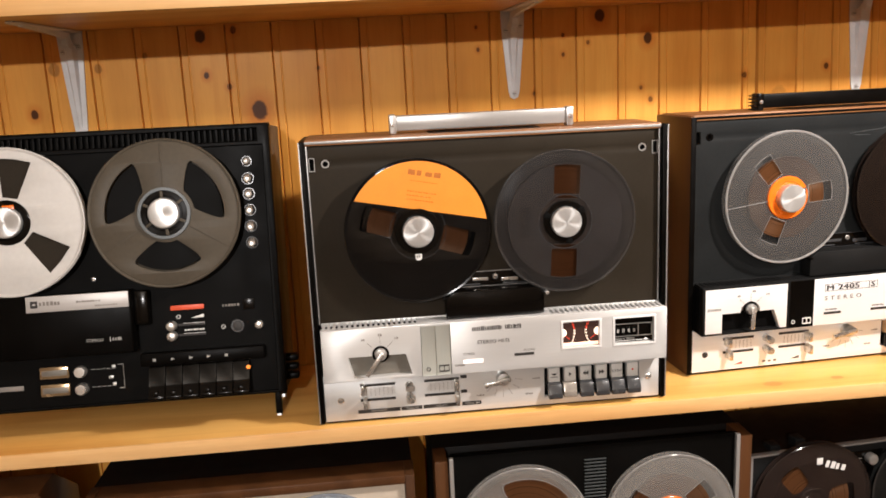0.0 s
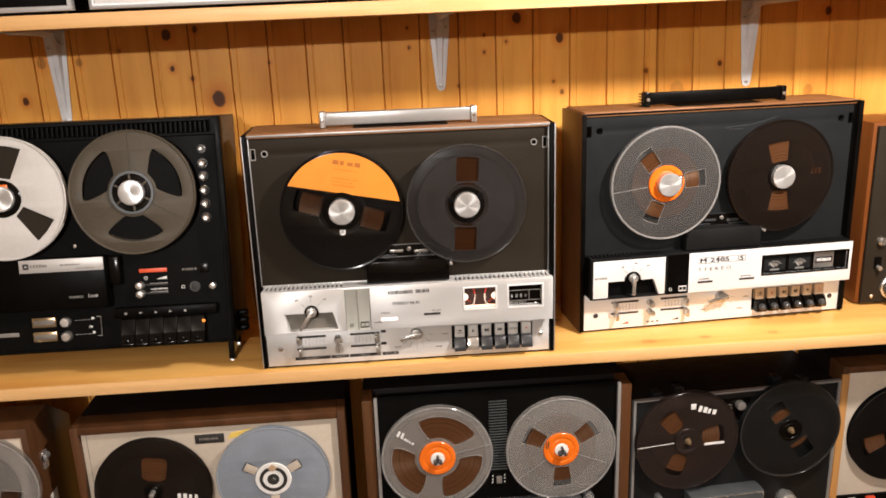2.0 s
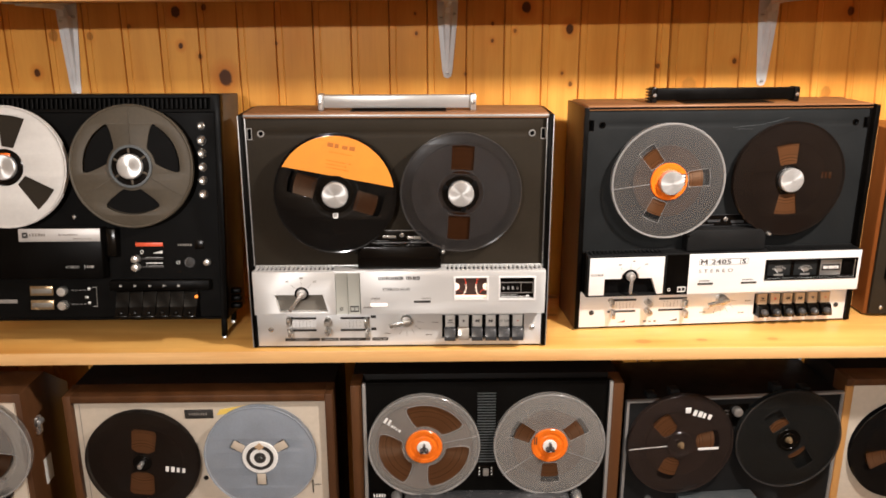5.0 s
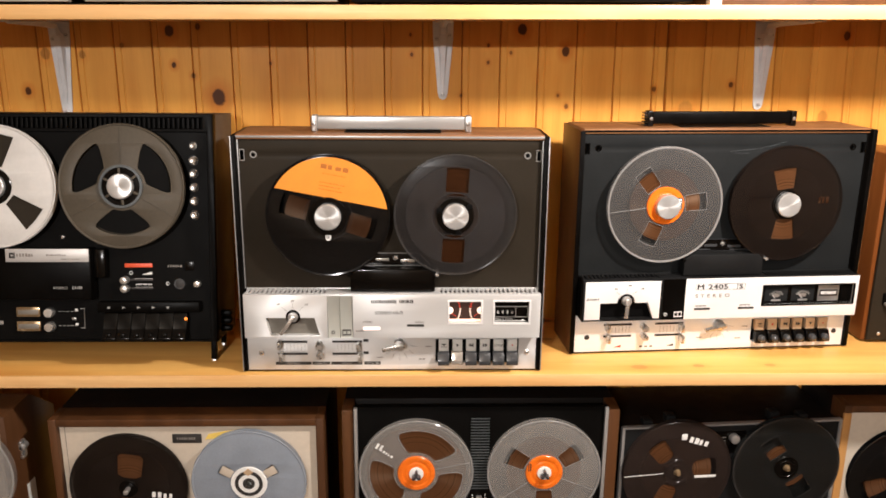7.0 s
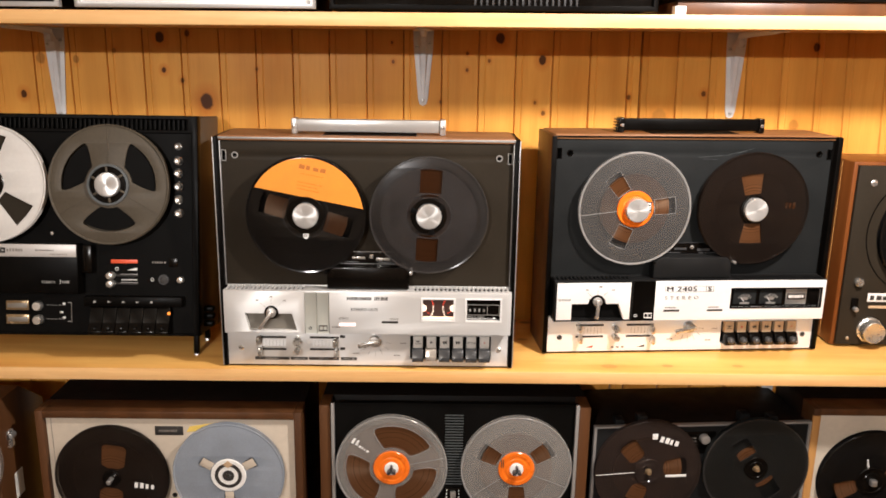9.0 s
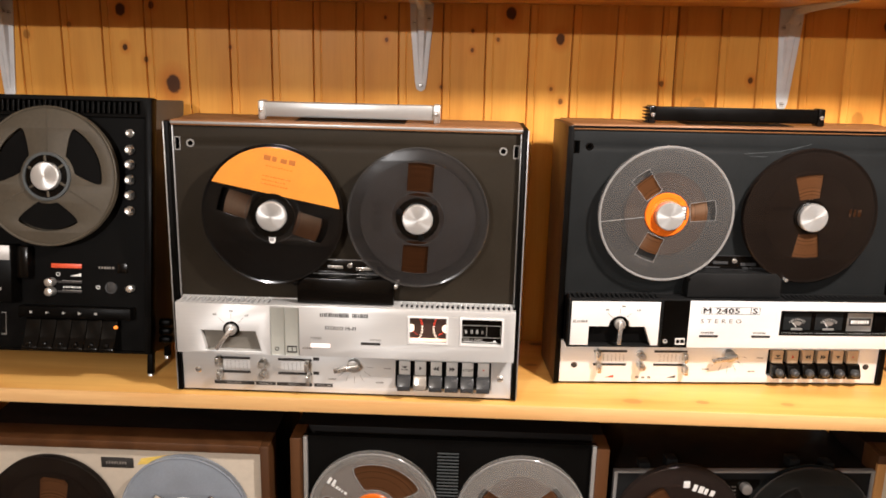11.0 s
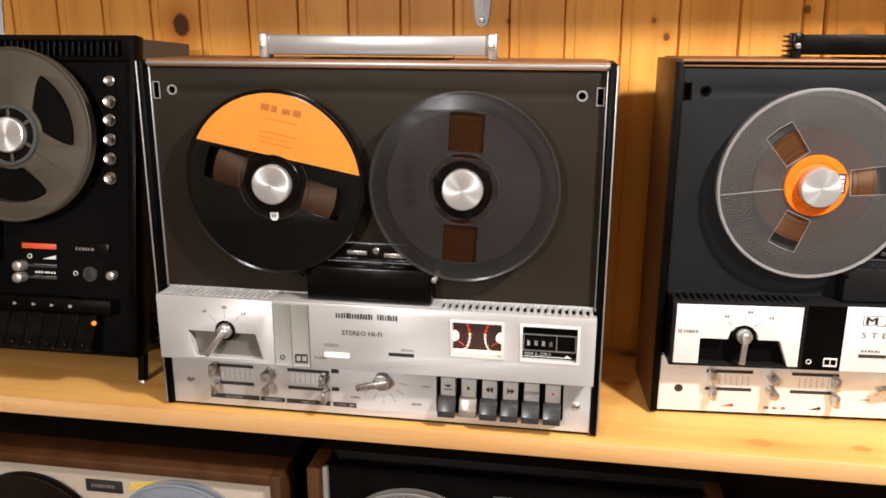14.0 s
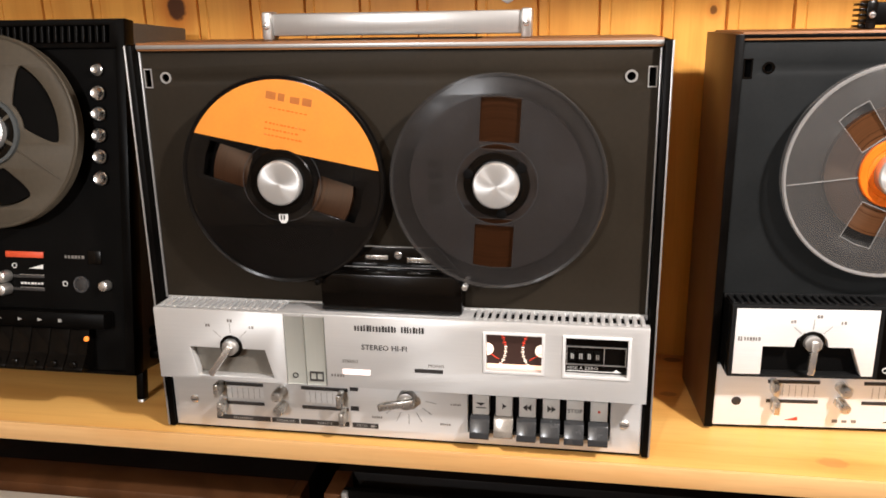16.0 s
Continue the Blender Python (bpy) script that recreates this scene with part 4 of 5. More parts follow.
right_reel = reel(M_FIRST @ pose(0.0925, -0.0105, 0.2485), "smoked transparent tape reel with wide tape windows", RB, FL_SMOKE,
                  [slot_window(0.028, 0.070, 87, 0.0168, None, 0), slot_window(0.028, 0.070, 267, 0.0168, None, 0)], 0.0715, TAPE_DARK, 0.027, BLACK_GLOSS, SMOKE_RIM)
part("label_disc", plate([circle(0.0722, n=72), slot_window(0.0345, 0.070, 87, 0.0166, None, 0), slot_window(0.0345, 0.070, 267, 0.0166, None, 0), circle(0.0335)], -0.0112, -0.0115), FL_PALE_SMOKE, right_reel)
part("hub_ring", ring(0.0335, 0.0330, -0.0110, -0.0117, seg=60), KEY_GREY, right_reel)
for a in (35, 160, 280):
    bm = disc(0.0042, -0.0122, -0.0136, 0.0245, 0, 0.0004, 16)
    bm.transform(Matrix.Rotation(-radians(a), 4, "Y"))
    part("hub_hole", bm, BLACK_MATT, right_reel)
b = bars(-0.02, -0.006, 0.040, 0.012, -0.0119, 4, FL_SMOKE, right_reel, "pale_print")
b.data.transform(Matrix.Rotation(radians(90), 4, "Y") @ Matrix.Translation((0, 0, 0)))
b.data.transform(Matrix.Translation((-0.050, 0, 0)))
for sx, sz in ((-0.0905, 0.2475), (0.0925, 0.2485)):
    spindle_cap(first_recorder, sx, -0.0105, sz)

# reels of the second recorder
second_left = reel(M_TURNED @ pose(-0.1005, -0.0105, 0.2485), "clear plastic tape reel with bright orange hub", 0.0907, FL_CLEAR,
                   [slot_window(0.0310, 0.0655, a, 0.0125, 0.0140, 0) for a in (6, 127, 247)], 0.056, TAPE, 0.0295, ORANGE_HUB, FL_RIM, lines=(187,))
patch = part("hub_patch", plate([rect(0.0175, 0.0262, -0.0065, 0.0125)], -0.0131, -0.0135), INK, second_left, "black maker patch on the hub")
for k in range(4):
    part("patch_mark", plate([rect(0.0192, 0.0245, -0.0048 + k * 0.0042, -0.0020 + k * 0.0042)], -0.0135, -0.0137), WHITE, patch)
second_right = reel(M_TURNED @ pose(0.0950, -0.0105, 0.2485), "dark brown smoked tape reel with coppery tape", 0.0907, FL_DARK,
                    [slot_window(0.024, 0.0555, 98, 0.0135, 0.0185, 0), slot_window(0.024, 0.0555, 270, 0.0135, 0.0185, 0)], 0.060, TAPE, 0.023, BLACK_GLOSS)
b = bars(0.052, 0.001, 0.018, 0.010, -0.0114, 3, TAPE_DARK, second_right, "hub_print")
for x0, z0, length, tilt in ((0.004, 0.3270, 0.050, 5), (0.048, 0.3305, 0.040, 14), (0.066, 0.3340, 0.026, 17), (0.012, 0.3245, 0.022, -2)):
    bm = box(0, length, -0.0004, 0.0002, -0.00022, 0.00022, 0)
    bm.transform(Matrix.Translation((x0, 0, z0)) @ Matrix.Rotation(-radians(tilt), 4, "Y"))
    part("scuff", bm, COVER_GREY, second_recorder, "thin pale line on the deck plate")
cap_left = spindle_cap(second_recorder, -0.0955, -0.0150, 0.2472)
cap_right = spindle_cap(second_recorder, 0.0915, -0.0125, 0.2472)
for c_ in (cap_left, cap_right):
    c_.scale = (1 / 1.04, 1, 1 / 1.005)


# ---- black leaning recorder ----
def leaning_recorder(m):
    root = thing("tape_recorder", m, "black leaning reel tape recorder with row of chrome buttons", "tape recorder", "tape recorders on the shelf")
    H, W, D = 0.3455, 0.2235, 0.124
    bm = box(-W + 0.0015, W - 0.0015, 0.012, D, 0.0, H - 0.0015, 0.002)
    for v in bm.verts:
        if v.co.z > H * 0.5:
            v.co.z += 0.013 * (v.co.y - 0.012) / D
    part("case", bm, CASE_VINYL, root, "grey-brown vinyl case")
    face = part("front_frame", plate([rect(-W, W, 0.0, H), rect(-W + 0.010, W - 0.010, 0.004, 0.318), rect(-W + 0.012, W - 0.016, 0.3235, 0.3390)], 0.014, -0.004, 0.0016), BLACK, root)
    part("deck_plate", box(-W + 0.0095, W - 0.0095, 0.0, 0.006, 0.0035, 0.3185, 0), DECK_BLACK, root)
    part("grille_back", box(-W + 0.011, W - 0.015, 0.004, 0.008, 0.3225, 0.340, 0), BLACK_MATT, root)
    first = None
    for k in range(58):
        x = -W + 0.0145 + k * 0.0072
        if first is None:
            first = part("grille_slat", box(-0.0015, 0.0015, -0.0035, 0.004, 0.3235, 0.3390, 0.0005, seg=1), BLACK, root)
            ob = first
        else:
            ob = new("grille_slat", first.data)
            ob.parent = root
        ob.location = (x, 0, 0)
    for k, v in enumerate((0.298, 0.276, 0.2565, 0.236, 0.2155, 0.1945)):
        r = 0.0056 if k else 0.0045
        btn = part("push_button", turned([(r + 0.001, 0), (r + 0.001, -0.002), (r, -0.003), (r, -0.0055), (r * 0.8, -0.0070), (r * 0.55, -0.0066), (0, -0.0060)], 0.193, v, 0, 28), CHROME if k else SATIN, root)
        part("button_collar", ring(r + 0.0022, r + 0.0010, 0, -0.0016, 0.193, v, 28), BLACK_GLOSS, btn)
    part("colour_strip", box(0.0855, 0.127, -0.0012, 0, 0.1145, 0.1205, 0.0003), RED_STRIP, root, "red strip over the level sliders")
    part("dark_window", box(0.176, 0.190, -0.002, 0, 0.110, 0.1235, 0.0005), BLACK_GLOSS, root)
    bars(0.150, 0.1150, 0.022, 0.003, -0.0003, 6, INK_SOFT, root)
    part("wedge", plate([[(0.110, 0.1035), (0.126, 0.1035), (0.126, 0.108)]], 0, -0.0006), WHITE, root)
    part("ring_mark", ring(0.0027, 0.0020, 0, -0.0006, 0.0945, 0.106, 18), WHITE, root)
    part("ring_mark", ring(0.0027, 0.0020, 0, -0.0006, 0.1495, 0.0895, 18), WHITE, root)
    for v in (0.0955, 0.0825):
        part("slider_slot", box(0.088, 0.127, -0.0008, 0, v - 0.0014, v + 0.0014, 0.0002), INK, root)
        part("slot_line", box(0.100, 0.127, -0.0010, -0.0001, v + 0.0016, v + 0.0021, 0), STEEL, root)
        part("slider_knob", disc(0.0060, -0.0008, -0.013, 0.0865, v, 0.0025, 24), SATIN, root)
    bars(0.101, 0.0875, 0.026, 0.0022, -0.0003, 7, WHITE, root, seed=12)
    part("jack_ring", ring(0.0082, 0.0062, 0, -0.002, 0.1675, 0.0895, 28), KEY_GREY, root)
    part("jack_hole", disc(0.0062, -0.0002, -0.0008, 0.1675, 0.0895, 0.0001, 28), INK, root)
    part("small_knob", disc(0.0052, 0, -0.009, 0.1950, 0.0895, 0.0015, 24), SATIN, root)
    # label plate and head cover
    plate_ = part("name_plate", box(-0.0795, 0.0420, -0.026, -0.0245, 0.1255, 0.1450, 0.0005), PLATE_DULL, root, "silver name plate with faint print")
    part("emblem", plate([rect(-0.074, -0.0655, 0.1310, 0.1395), rect(-0.0715, -0.068, 0.1340, 0.1365)], -0.0259, -0.0264), INK, plate_)
    bars(-0.0635, 0.1335, 0.026, 0.0048, -0.0262, 6, INK_SOFT, plate_, seed=21)
    bars(-0.020, 0.1345, 0.030, 0.0026, -0.0262, 9, INK_SOFT, plate_, seed=22)
    bars(0.002, 0.1290, 0.028, 0.0016, -0.0262, 9, INK_SOFT, plate_, seed=23)
    cover = part("head_cover", box(-0.118, 0.0440, -0.0245, 0, 0.0680, 0.1460, 0.003), BLACK, root)
    words("STEREO", 0.0050, -0.0120, 0.0848, -0.0247, PRINT_GREY, cover, 1.05, wide=1.15)
    part("divider", box(0.0165, 0.0170, -0.0248, -0.0245, 0.0835, 0.0905, 0), WHITE, cover)
    bars(0.0195, 0.0850, 0.012, 0.0038, -0.0247, 4, PRINT_GREY, cover, seed=32)
    part("cover_lip", box(0.0440, 0.0620, -0.016, 0, 0.1000, 0.1440, 0.003), BLACK_GLOSS, root)
    screw(-0.0055, 0.1605, 0.0, root, 0.0032)
    # meters and knobs
    for v in (0.0470, 0.0250):
        win = part("meter_window", box(-0.0790, -0.0435, -0.0030, 0, v - 0.0080, v + 0.0072, 0.0012), BRASS_TINT, root, "small brass-tinted level meter")
        part("meter_glass", box(-0.0765, -0.0455, -0.0036, -0.0030, v - 0.0042, v + 0.0032, 0.0004), RECESS, win)
        part("round_knob", turned([(0.0075, 0), (0.0075, -0.008), (0.0062, -0.0105), (0, -0.0108)], -0.0285, v - 0.001, 0, 28), SATIN, root)
        for k in range(5):
            part("diagram_line", box(-0.017 + k * 0.0062, -0.0128 + k * 0.0062, -0.0006, 0, v - 0.0003, v + 0.0004, 0), PRINT_GREY, root)
        part("diagram_line", box(0.016, 0.0225, -0.0006, 0, v + 0.004 * (1 if v > 0.03 else -1), v + 0.0008 + 0.004 * (1 if v > 0.03 else -1), 0), PRINT_GREY, root)
        part("diagram_dot", box(0.0085, 0.0125, -0.0006, 0, v + 0.001, v + 0.004, 0), WHITE, root)
    part("diagram_line", box(0.0218, 0.0226, -0.0006, 0, 0.0215, 0.0510, 0), INK_SOFT, root)
    part("diagram_line", box(0.0035, 0.0095, -0.0006, 0, 0.0340, 0.0375, 0.0003), STEEL, root)
    part("record_bar", box(-0.150, -0.100, -0.0010, 0, 0.0270, 0.0330, 0.0003), INK_SOFT, root)
    # key ledge and keys
    ledge = part("key_ledge", box(0.0480, 0.2005, -0.017, 0, 0.0480, 0.0640, 0.002), BLACK, root)
    for k, x in enumerate((0.0655, 0.088, 0.1105, 0.132, 0.1535)):
        part("symbol", plate([rect(x - 0.0018, x + 0.0018, 0.0540, 0.0572)] if k in (0, 4) else [[(x - 0.0024, 0.0538), (x + 0.0026, 0.0556), (x - 0.0024, 0.0574)]], -0.0169, -0.0174), PRINT_GREY, ledge)
    for k in range(6):
        x = 0.056 + k * 0.0208
        bm = bmesh.new()
        prof = [(0, 0.047), (-0.010, 0.047), (-0.015, 0.022), (-0.024, 0.010), (-0.024, 0.006), (0, 0.006)]
        la = [bm.verts.new((x, y, z)) for y, z in prof]
        lb = [bm.verts.new((x + 0.0196, y, z)) for y, z in prof]
        bm.faces.new(la)
        bm.faces.new(lb[::-1])
        for i in range(len(prof)):
            j = (i + 1) % len(prof)
            bm.faces.new((la[i], lb[i], lb[j], la[j]))
        bmesh.ops.bevel(bm, geom=list(bm.edges), offset=0.0010, segments=2, profile=0.5, affect="EDGES")
        key = part("key", bm, BLACK_GLOSS, root)
        part("key_stud", disc(0.0036, -0.0200, -0.0245, x + 0.0098, 0.0135, 0.0012, 18), BLACK_GLOSS, key)
    part("pilot_light", disc(0.0026, -0.0130, -0.0150, 0.1790, 0.0378, 0.0008, 20), GLOW_ORANGE, root, "small glowing orange pilot light")
    # legs that hold the front off the board
    for lx in (-0.205, 0.208):
        for ly, zz in ((0.036, -0.049), (0.100, -0.036)):
            leg = part("leg", box(lx - 0.004, lx + 0.004, ly - 0.005, ly + 0.005, zz + 0.014, 0.002, 0.001), BLACK, root)
            part("leg_tip", box(lx - 0.0035, lx + 0.0035, ly - 0.0045, ly + 0.0045, zz + 0.001, zz + 0.014, 0.001), STEEL, leg)
    for k in range(3):
        part("side_knob", box(W - 0.004, W + 0.014, 0.028, 0.046, 0.010 + k * 0.012, 0.019 + k * 0.012, 0.003), BLACK, root)
    return root


M_LEAN = pose(-0.327, 1.0285, 1.0995, -9.7, 0, 0)
lean = leaning_recorder(M_LEAN)
lean_a = reel(M_LEAN @ pose(-0.094, -0.012, 0.2370), "white painted metal tape reel with three dark windows", 0.0905, FL_WHITE,
              [slot_window(0.030, 0.076, a, 0.009, 0.020, 0) for a in (80, 200, 320)], 0.078, DECK_BROWN, 0.0275, BLACK_GLOSS)
part("hub_mark", box(-0.004, 0.010, -0.0138, -0.0131, 0.013, 0.021, 0.0004), ORANGE_HUB, lean_a)
lean_b = reel(M_LEAN @ pose(0.0925, -0.012, 0.2375), "taupe plastic tape reel with three broad windows", 0.0915, FL_TAUPE,
              [arc_window(0.036, 0.0725, a, 22, 37, 2) for a in (27, 153, 270)], 0.070, DECK_BLACK, 0.0285, BLACK_GLOSS)
part("hub_ring", ring(0.0318, 0.0282, -0.0112, -0.0148, seg=48), COVER_GREY, lean_b)
for a in (35, 95, 155, 215, 275, 335):
    bm = box(0.0195, 0.0275, -0.0140, -0.0128, -0.0018, 0.0018, 0.0005)
    bm.transform(Matrix.Rotation(-radians(a), 4, "Y"))
    part("hub_web", bm, FL_TAUPE, lean_b)
for a in (90, 211, 329):
    bm = box(0.032, 0.085, -0.0119, -0.0112, -0.0006, 0.0006, 0.0002)
    bm.transform(Matrix.Rotation(-radians(a), 4, "Y"))
    part("moulded_line", bm, FL_TAUPE, lean_b)
spindle_cap(lean, -0.094, -0.012, 0.2370, 0.0188)
spindle_cap(lean, 0.0925, -0.012, 0.2375, 0.0188)


# ---- wooden recorder at the end of the shelf ----
def end_recorder(m):
    root = thing("tape_recorder", m, "grey-brown metal reel recorder in red teak case", "tape recorder", "tape recorders on the shelf")
    part("case", box(0, 0.46, 0.0, 0.110, 0.003, 0.322, 0.003), TEAK_UP, root, "red teak case with pale edge line")
    part("edge_line", box(-0.0006, 0.0014, 0.038, 0.0405, 0.006, 0.319, 0), TEAK, root)
    part("front_plate", plate([softened(rect(0.006, 0.454, 0.006, 0.3165), 0)], 0.0, -0.008, 0.003), DECK_BROWN, root)
    screw(0.033, 0.288, -0.008, root, 0.0055)
    screw(0.0255, 0.018, -0.008, root, 0.003)
    part("reel_ring", ring(0.108, 0.1065, -0.008, -0.009, 0.140, 0.203, 72), BLACK, root)
    part("small_knob", turned([(0.0075, -0.008), (0.0075, -0.015), (0.0055, -0.018), (0, -0.018)], 0.030, 0.119, 0, 28), SATIN, root)
    part("switch", box(0.0225, 0.034, -0.012, -0.008, 0.070, 0.090, 0.001), BLACK, root)
    part("switch_tip", disc(0.004, -0.012, -0.020, 0.0285, 0.072, 0.001, 18), STEEL, root)
    lab = part("name_plate", box(0.050, 0.120, -0.0092, -0.008, 0.084, 0.099, 0.0004), SILVER_LIGHT, root)
    bars(0.054, 0.087, 0.055, 0.008, -0.0094, 5, INK, lab, seed=41)
    part("under_strip", box(0.054, 0.115, -0.0088, -0.008, 0.072, 0.077, 0.0003), KEY_TAN, root)
    part("volume_knob", turned([(0.022, -0.008), (0.022, -0.012), (0.0195, -0.014), (0.0190, -0.028), (0.0175, -0.030), (0.0165, -0.0295), (0, -0.0295)], 0.060, 0.034, 0, 44), SATIN, root, "large chrome knob")
    part("small_knob", turned([(0.0075, -0.008), (0.0075, -0.015), (0, -0.016)], 0.098, 0.026, 0, 24), SATIN, root)
    part("foot", box(0.040, 0.060, 0.005, 0.025, 0.0, 0.004, 0.001), BLACK_MATT, root)
    part("foot", box(0.40, 0.42, 0.005, 0.025, 0.0, 0.004, 0.001), BLACK_MATT, root)
    part("foot", box(0.23, 0.25, 0.085, 0.105, 0.0, 0.004, 0.001), BLACK_MATT, root)
    return root


M_END = pose(0.9560, 1.128, SHELF_TOP - 0.0005)
end_recorder(M_END)
end_reel = reel(M_END @ pose(0.140, -0.0085, 0.203), "glossy black tape reel with orange hub patch", 0.0905, FL_BLACK, [slot_window(0.035, 0.065, a, 0.012) for a in (60, 180, 300)], 0.06, TAPE, 0.028, ORANGE_HUB)


# ---- lower shelf ----
LOW = 0.55


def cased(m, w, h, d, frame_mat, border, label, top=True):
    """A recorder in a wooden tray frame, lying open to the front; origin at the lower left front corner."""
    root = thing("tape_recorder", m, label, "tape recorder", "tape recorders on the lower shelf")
    part("case_back", box(0.001, w - 0.001, 0.0455, d, 0.001, h - 0.001, 0.002), SHADE_WOOD, root, "back of the case, shade put into its near-black colour")
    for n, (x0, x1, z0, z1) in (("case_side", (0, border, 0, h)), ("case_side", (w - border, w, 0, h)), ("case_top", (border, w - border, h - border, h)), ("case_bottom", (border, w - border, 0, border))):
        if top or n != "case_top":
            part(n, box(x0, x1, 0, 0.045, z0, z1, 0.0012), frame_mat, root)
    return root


# cream recorder
CW, CH = 0.429, 0.422
M_CREAM = pose(-0.375, 1.020, LOW)
# back deepened towards the wall so its dark colour fills the shaded gap
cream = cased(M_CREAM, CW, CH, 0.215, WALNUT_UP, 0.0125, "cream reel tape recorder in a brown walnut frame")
part("deck_plate", plate([rect(0.013, CW - 0.013, 0.013, CH - 0.013)], 0.016, 0.008, 0.002), CREAM, cream)
part("groove", box(0.0215, 0.0222, 0.0074, 0.0082, 0.02, CH - 0.016, 0), INK_SOFT, cream)
part("badge", box(0.189, 0.235, 0.0070, 0.008, 0.3775, 0.3935, 0.0004), INK, cream)
bars(0.196, 0.3835, 0.030, 0.004, 0.0068, 8, INK_SOFT, cream)
b = part("sticker", plate([[(0.240, 0.383), (0.290, 0.390), (0.292, 0.401), (0.246, 0.393)]], 0.008, 0.0074), YELLOW, cream, "yellow paper sticker")
screw(0.214, 0.268, 0.008, cream, 0.0042, BLACK_GLOSS)
part("speed_mark", box(0.389, 0.391, 0.0072, 0.008, 0.238, 0.262, 0), INK, cream)
bars(0.392, 0.252, 0.012, 0.002, 0.0076, 4, INK, cream)
part("head_cover", box(0.10, 0.33, -0.018, 0.008, 0.10, 0.19, 0.004), CREAM, cream)
ca = reel(M_CREAM @ pose(0.117, 0.006, 0.3050), "dark brown smoked tape reel with white maker mark", 0.0915, FL_DARK, [slot_window(0.0175, 0.059, a, 0.0185, 0.0205, 1) for a in (82, 264)], 0.064, TAPE, 0.015, BLACK_GLOSS)
bars(0.036, -0.016, 0.036, 0.0095, -0.0114, 4, WHITE, ca, "maker_mark", -6, 7)
part("spindle", disc(0.004, -0.010, -0.026, 0, 0, 0.001, 18), STEEL, ca)
cb = reel(M_CREAM @ pose(0.3085, 0.006, 0.3130), "milky blue translucent tape reel with white centre", 0.0905, FL_BLUE, [slot_window(0.032, 0.052, a, 0.008, 0.010) for a in (30, 150, 270)], 0.046, TAPE_DARK, 0.029, WHITE, FL_BLUE)
part("centre_ring", ring(0.0220, 0.0165, -0.0130, -0.0138, seg=48), INK, cb)
part("centre_ring", ring(0.0095, 0.0035, -0.0130, -0.0140, seg=48), INK, cb)
part("centre_mark", plate([[(-0.008, 0.020), (0, 0.014), (0.008, 0.020), (0, 0.027)]], -0.0130, -0.0142), KEY_TAN, cb)
for a in (30, 150, 270):
    bm = box(0.030, 0.050, -0.0121, -0.0113, -0.007, 0.007, 0.0003)
    bm.transform(Matrix.Rotation(-radians(a), 4, "Y"))
    part("clip", bm, CREAM, cb)

# black recorder between silver strips
BW, BH = 0.444, 0.436
M_BLACK = pose(0.082, 1.028, LOW)
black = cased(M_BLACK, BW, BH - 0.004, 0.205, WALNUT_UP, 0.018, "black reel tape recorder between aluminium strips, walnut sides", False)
part("deck_plate", plate([rect(0.019, BW - 0.019, 0.010, BH)], 0.010, 0.003, 0.0008), DECK_BLACK, black)
for x in (0.0195, BW - 0.0245):
    part("edge_strip", box(x, x + 0.0055, -0.0045, 0.0028, 0.010, BH + 0.001, 0.0008), TRIM, black)
for k in range(26):
    part("vent_line", box(0.206, 0.236, 0.0012, 0.003, 0.290 + k * 0.0050, 0.2916 + k * 0.0050, 0.0003), COVER_GREY, black)
sw = part("switch_plate", box(0.207, 0.235, 0.0005, 0.003, 0.262, 0.284, 0.0006), BLACK_GLOSS, black)
part("switch_toggle", box(0.2165, 0.2255, -0.006, 0.0005, 0.268, 0.279, 0.001), STEEL, sw)
for sx in (0.2095, 0.2300):
    bars(sx, 0.266, 0.003, 0.003, 0.0002, 1, WHITE, sw)
    bars(sx, 0.272, 0.003, 0.003, 0.0002, 1, WHITE, sw)
    bars(sx, 0.278, 0.003, 0.003, 0.0002, 1, WHITE, sw)
cover = part("head_cover", box(0.085, 0.360, -0.030, 0.003, 0.150, 0.2375, 0.004), KEY_GREY, black)
part("cover_strip", box(0.090, 0.355, -0.0312, -0.030, 0.226, 0.2285, 0.0003), TRIM, cover)
bars(0.190, 0.2140, 0.050, 0.0075, -0.0303, 4, WHITE, cover, "maker_mark")
for kx in (0.072, 0.374):
    part("pinch_knob", turned([(0.009, 0.003), (0.009, -0.010), (0.007, -0.022), (0.0055, -0.024), (0, -0.024)], kx, 0.2280, 0, 28), CHROME if kx > 0.2 else STEEL, black)
part("plate_mark", box(0.030, 0.058, 0.0012, 0.003, 0.222, 0.236, 0.0004), BLACK_GLOSS, black)
bars(0.033, 0.226, 0.022, 0.006, 0.0008, 5, WHITE, black)
ba = reel(M_BLACK @ pose(0.1185, 0.0015, 0.3265), "clear plastic tape reel full of brown tape, orange hub", 0.0915, FL_MILKY, [arc_window(0.036, 0.076, a, 40, 44, 2) for a in (72, 202, 318)], 0.080, TAPE, 0.0300, ORANGE_HUB, FL_RIM, lines=(12,))
bars(-0.066, 0.045, 0.014, 0.012, -0.0116, 2, WHITE, ba, "scribble", -30, 3)
bars(-0.058, 0.040, 0.024, 0.004, -0.0116, 5, WHITE, ba, "scribble", -35, 4)
bb = reel(M_BLACK @ pose(0.3245, 0.0015, 0.3265), "clear plastic tape reel half full, orange hub", 0.0915, FL_MILKY, [slot_window(0.032, 0.068, a, 0.0125, 0.0165, 0) for a in (34, 152, 272)], 0.060, TAPE, 0.0300, ORANGE_HUB, FL_RIM, lines=(338, 215))
bars(-0.026, 0.003, 0.006, 0.014, -0.0134, 2, INK, bb, "hub_print")
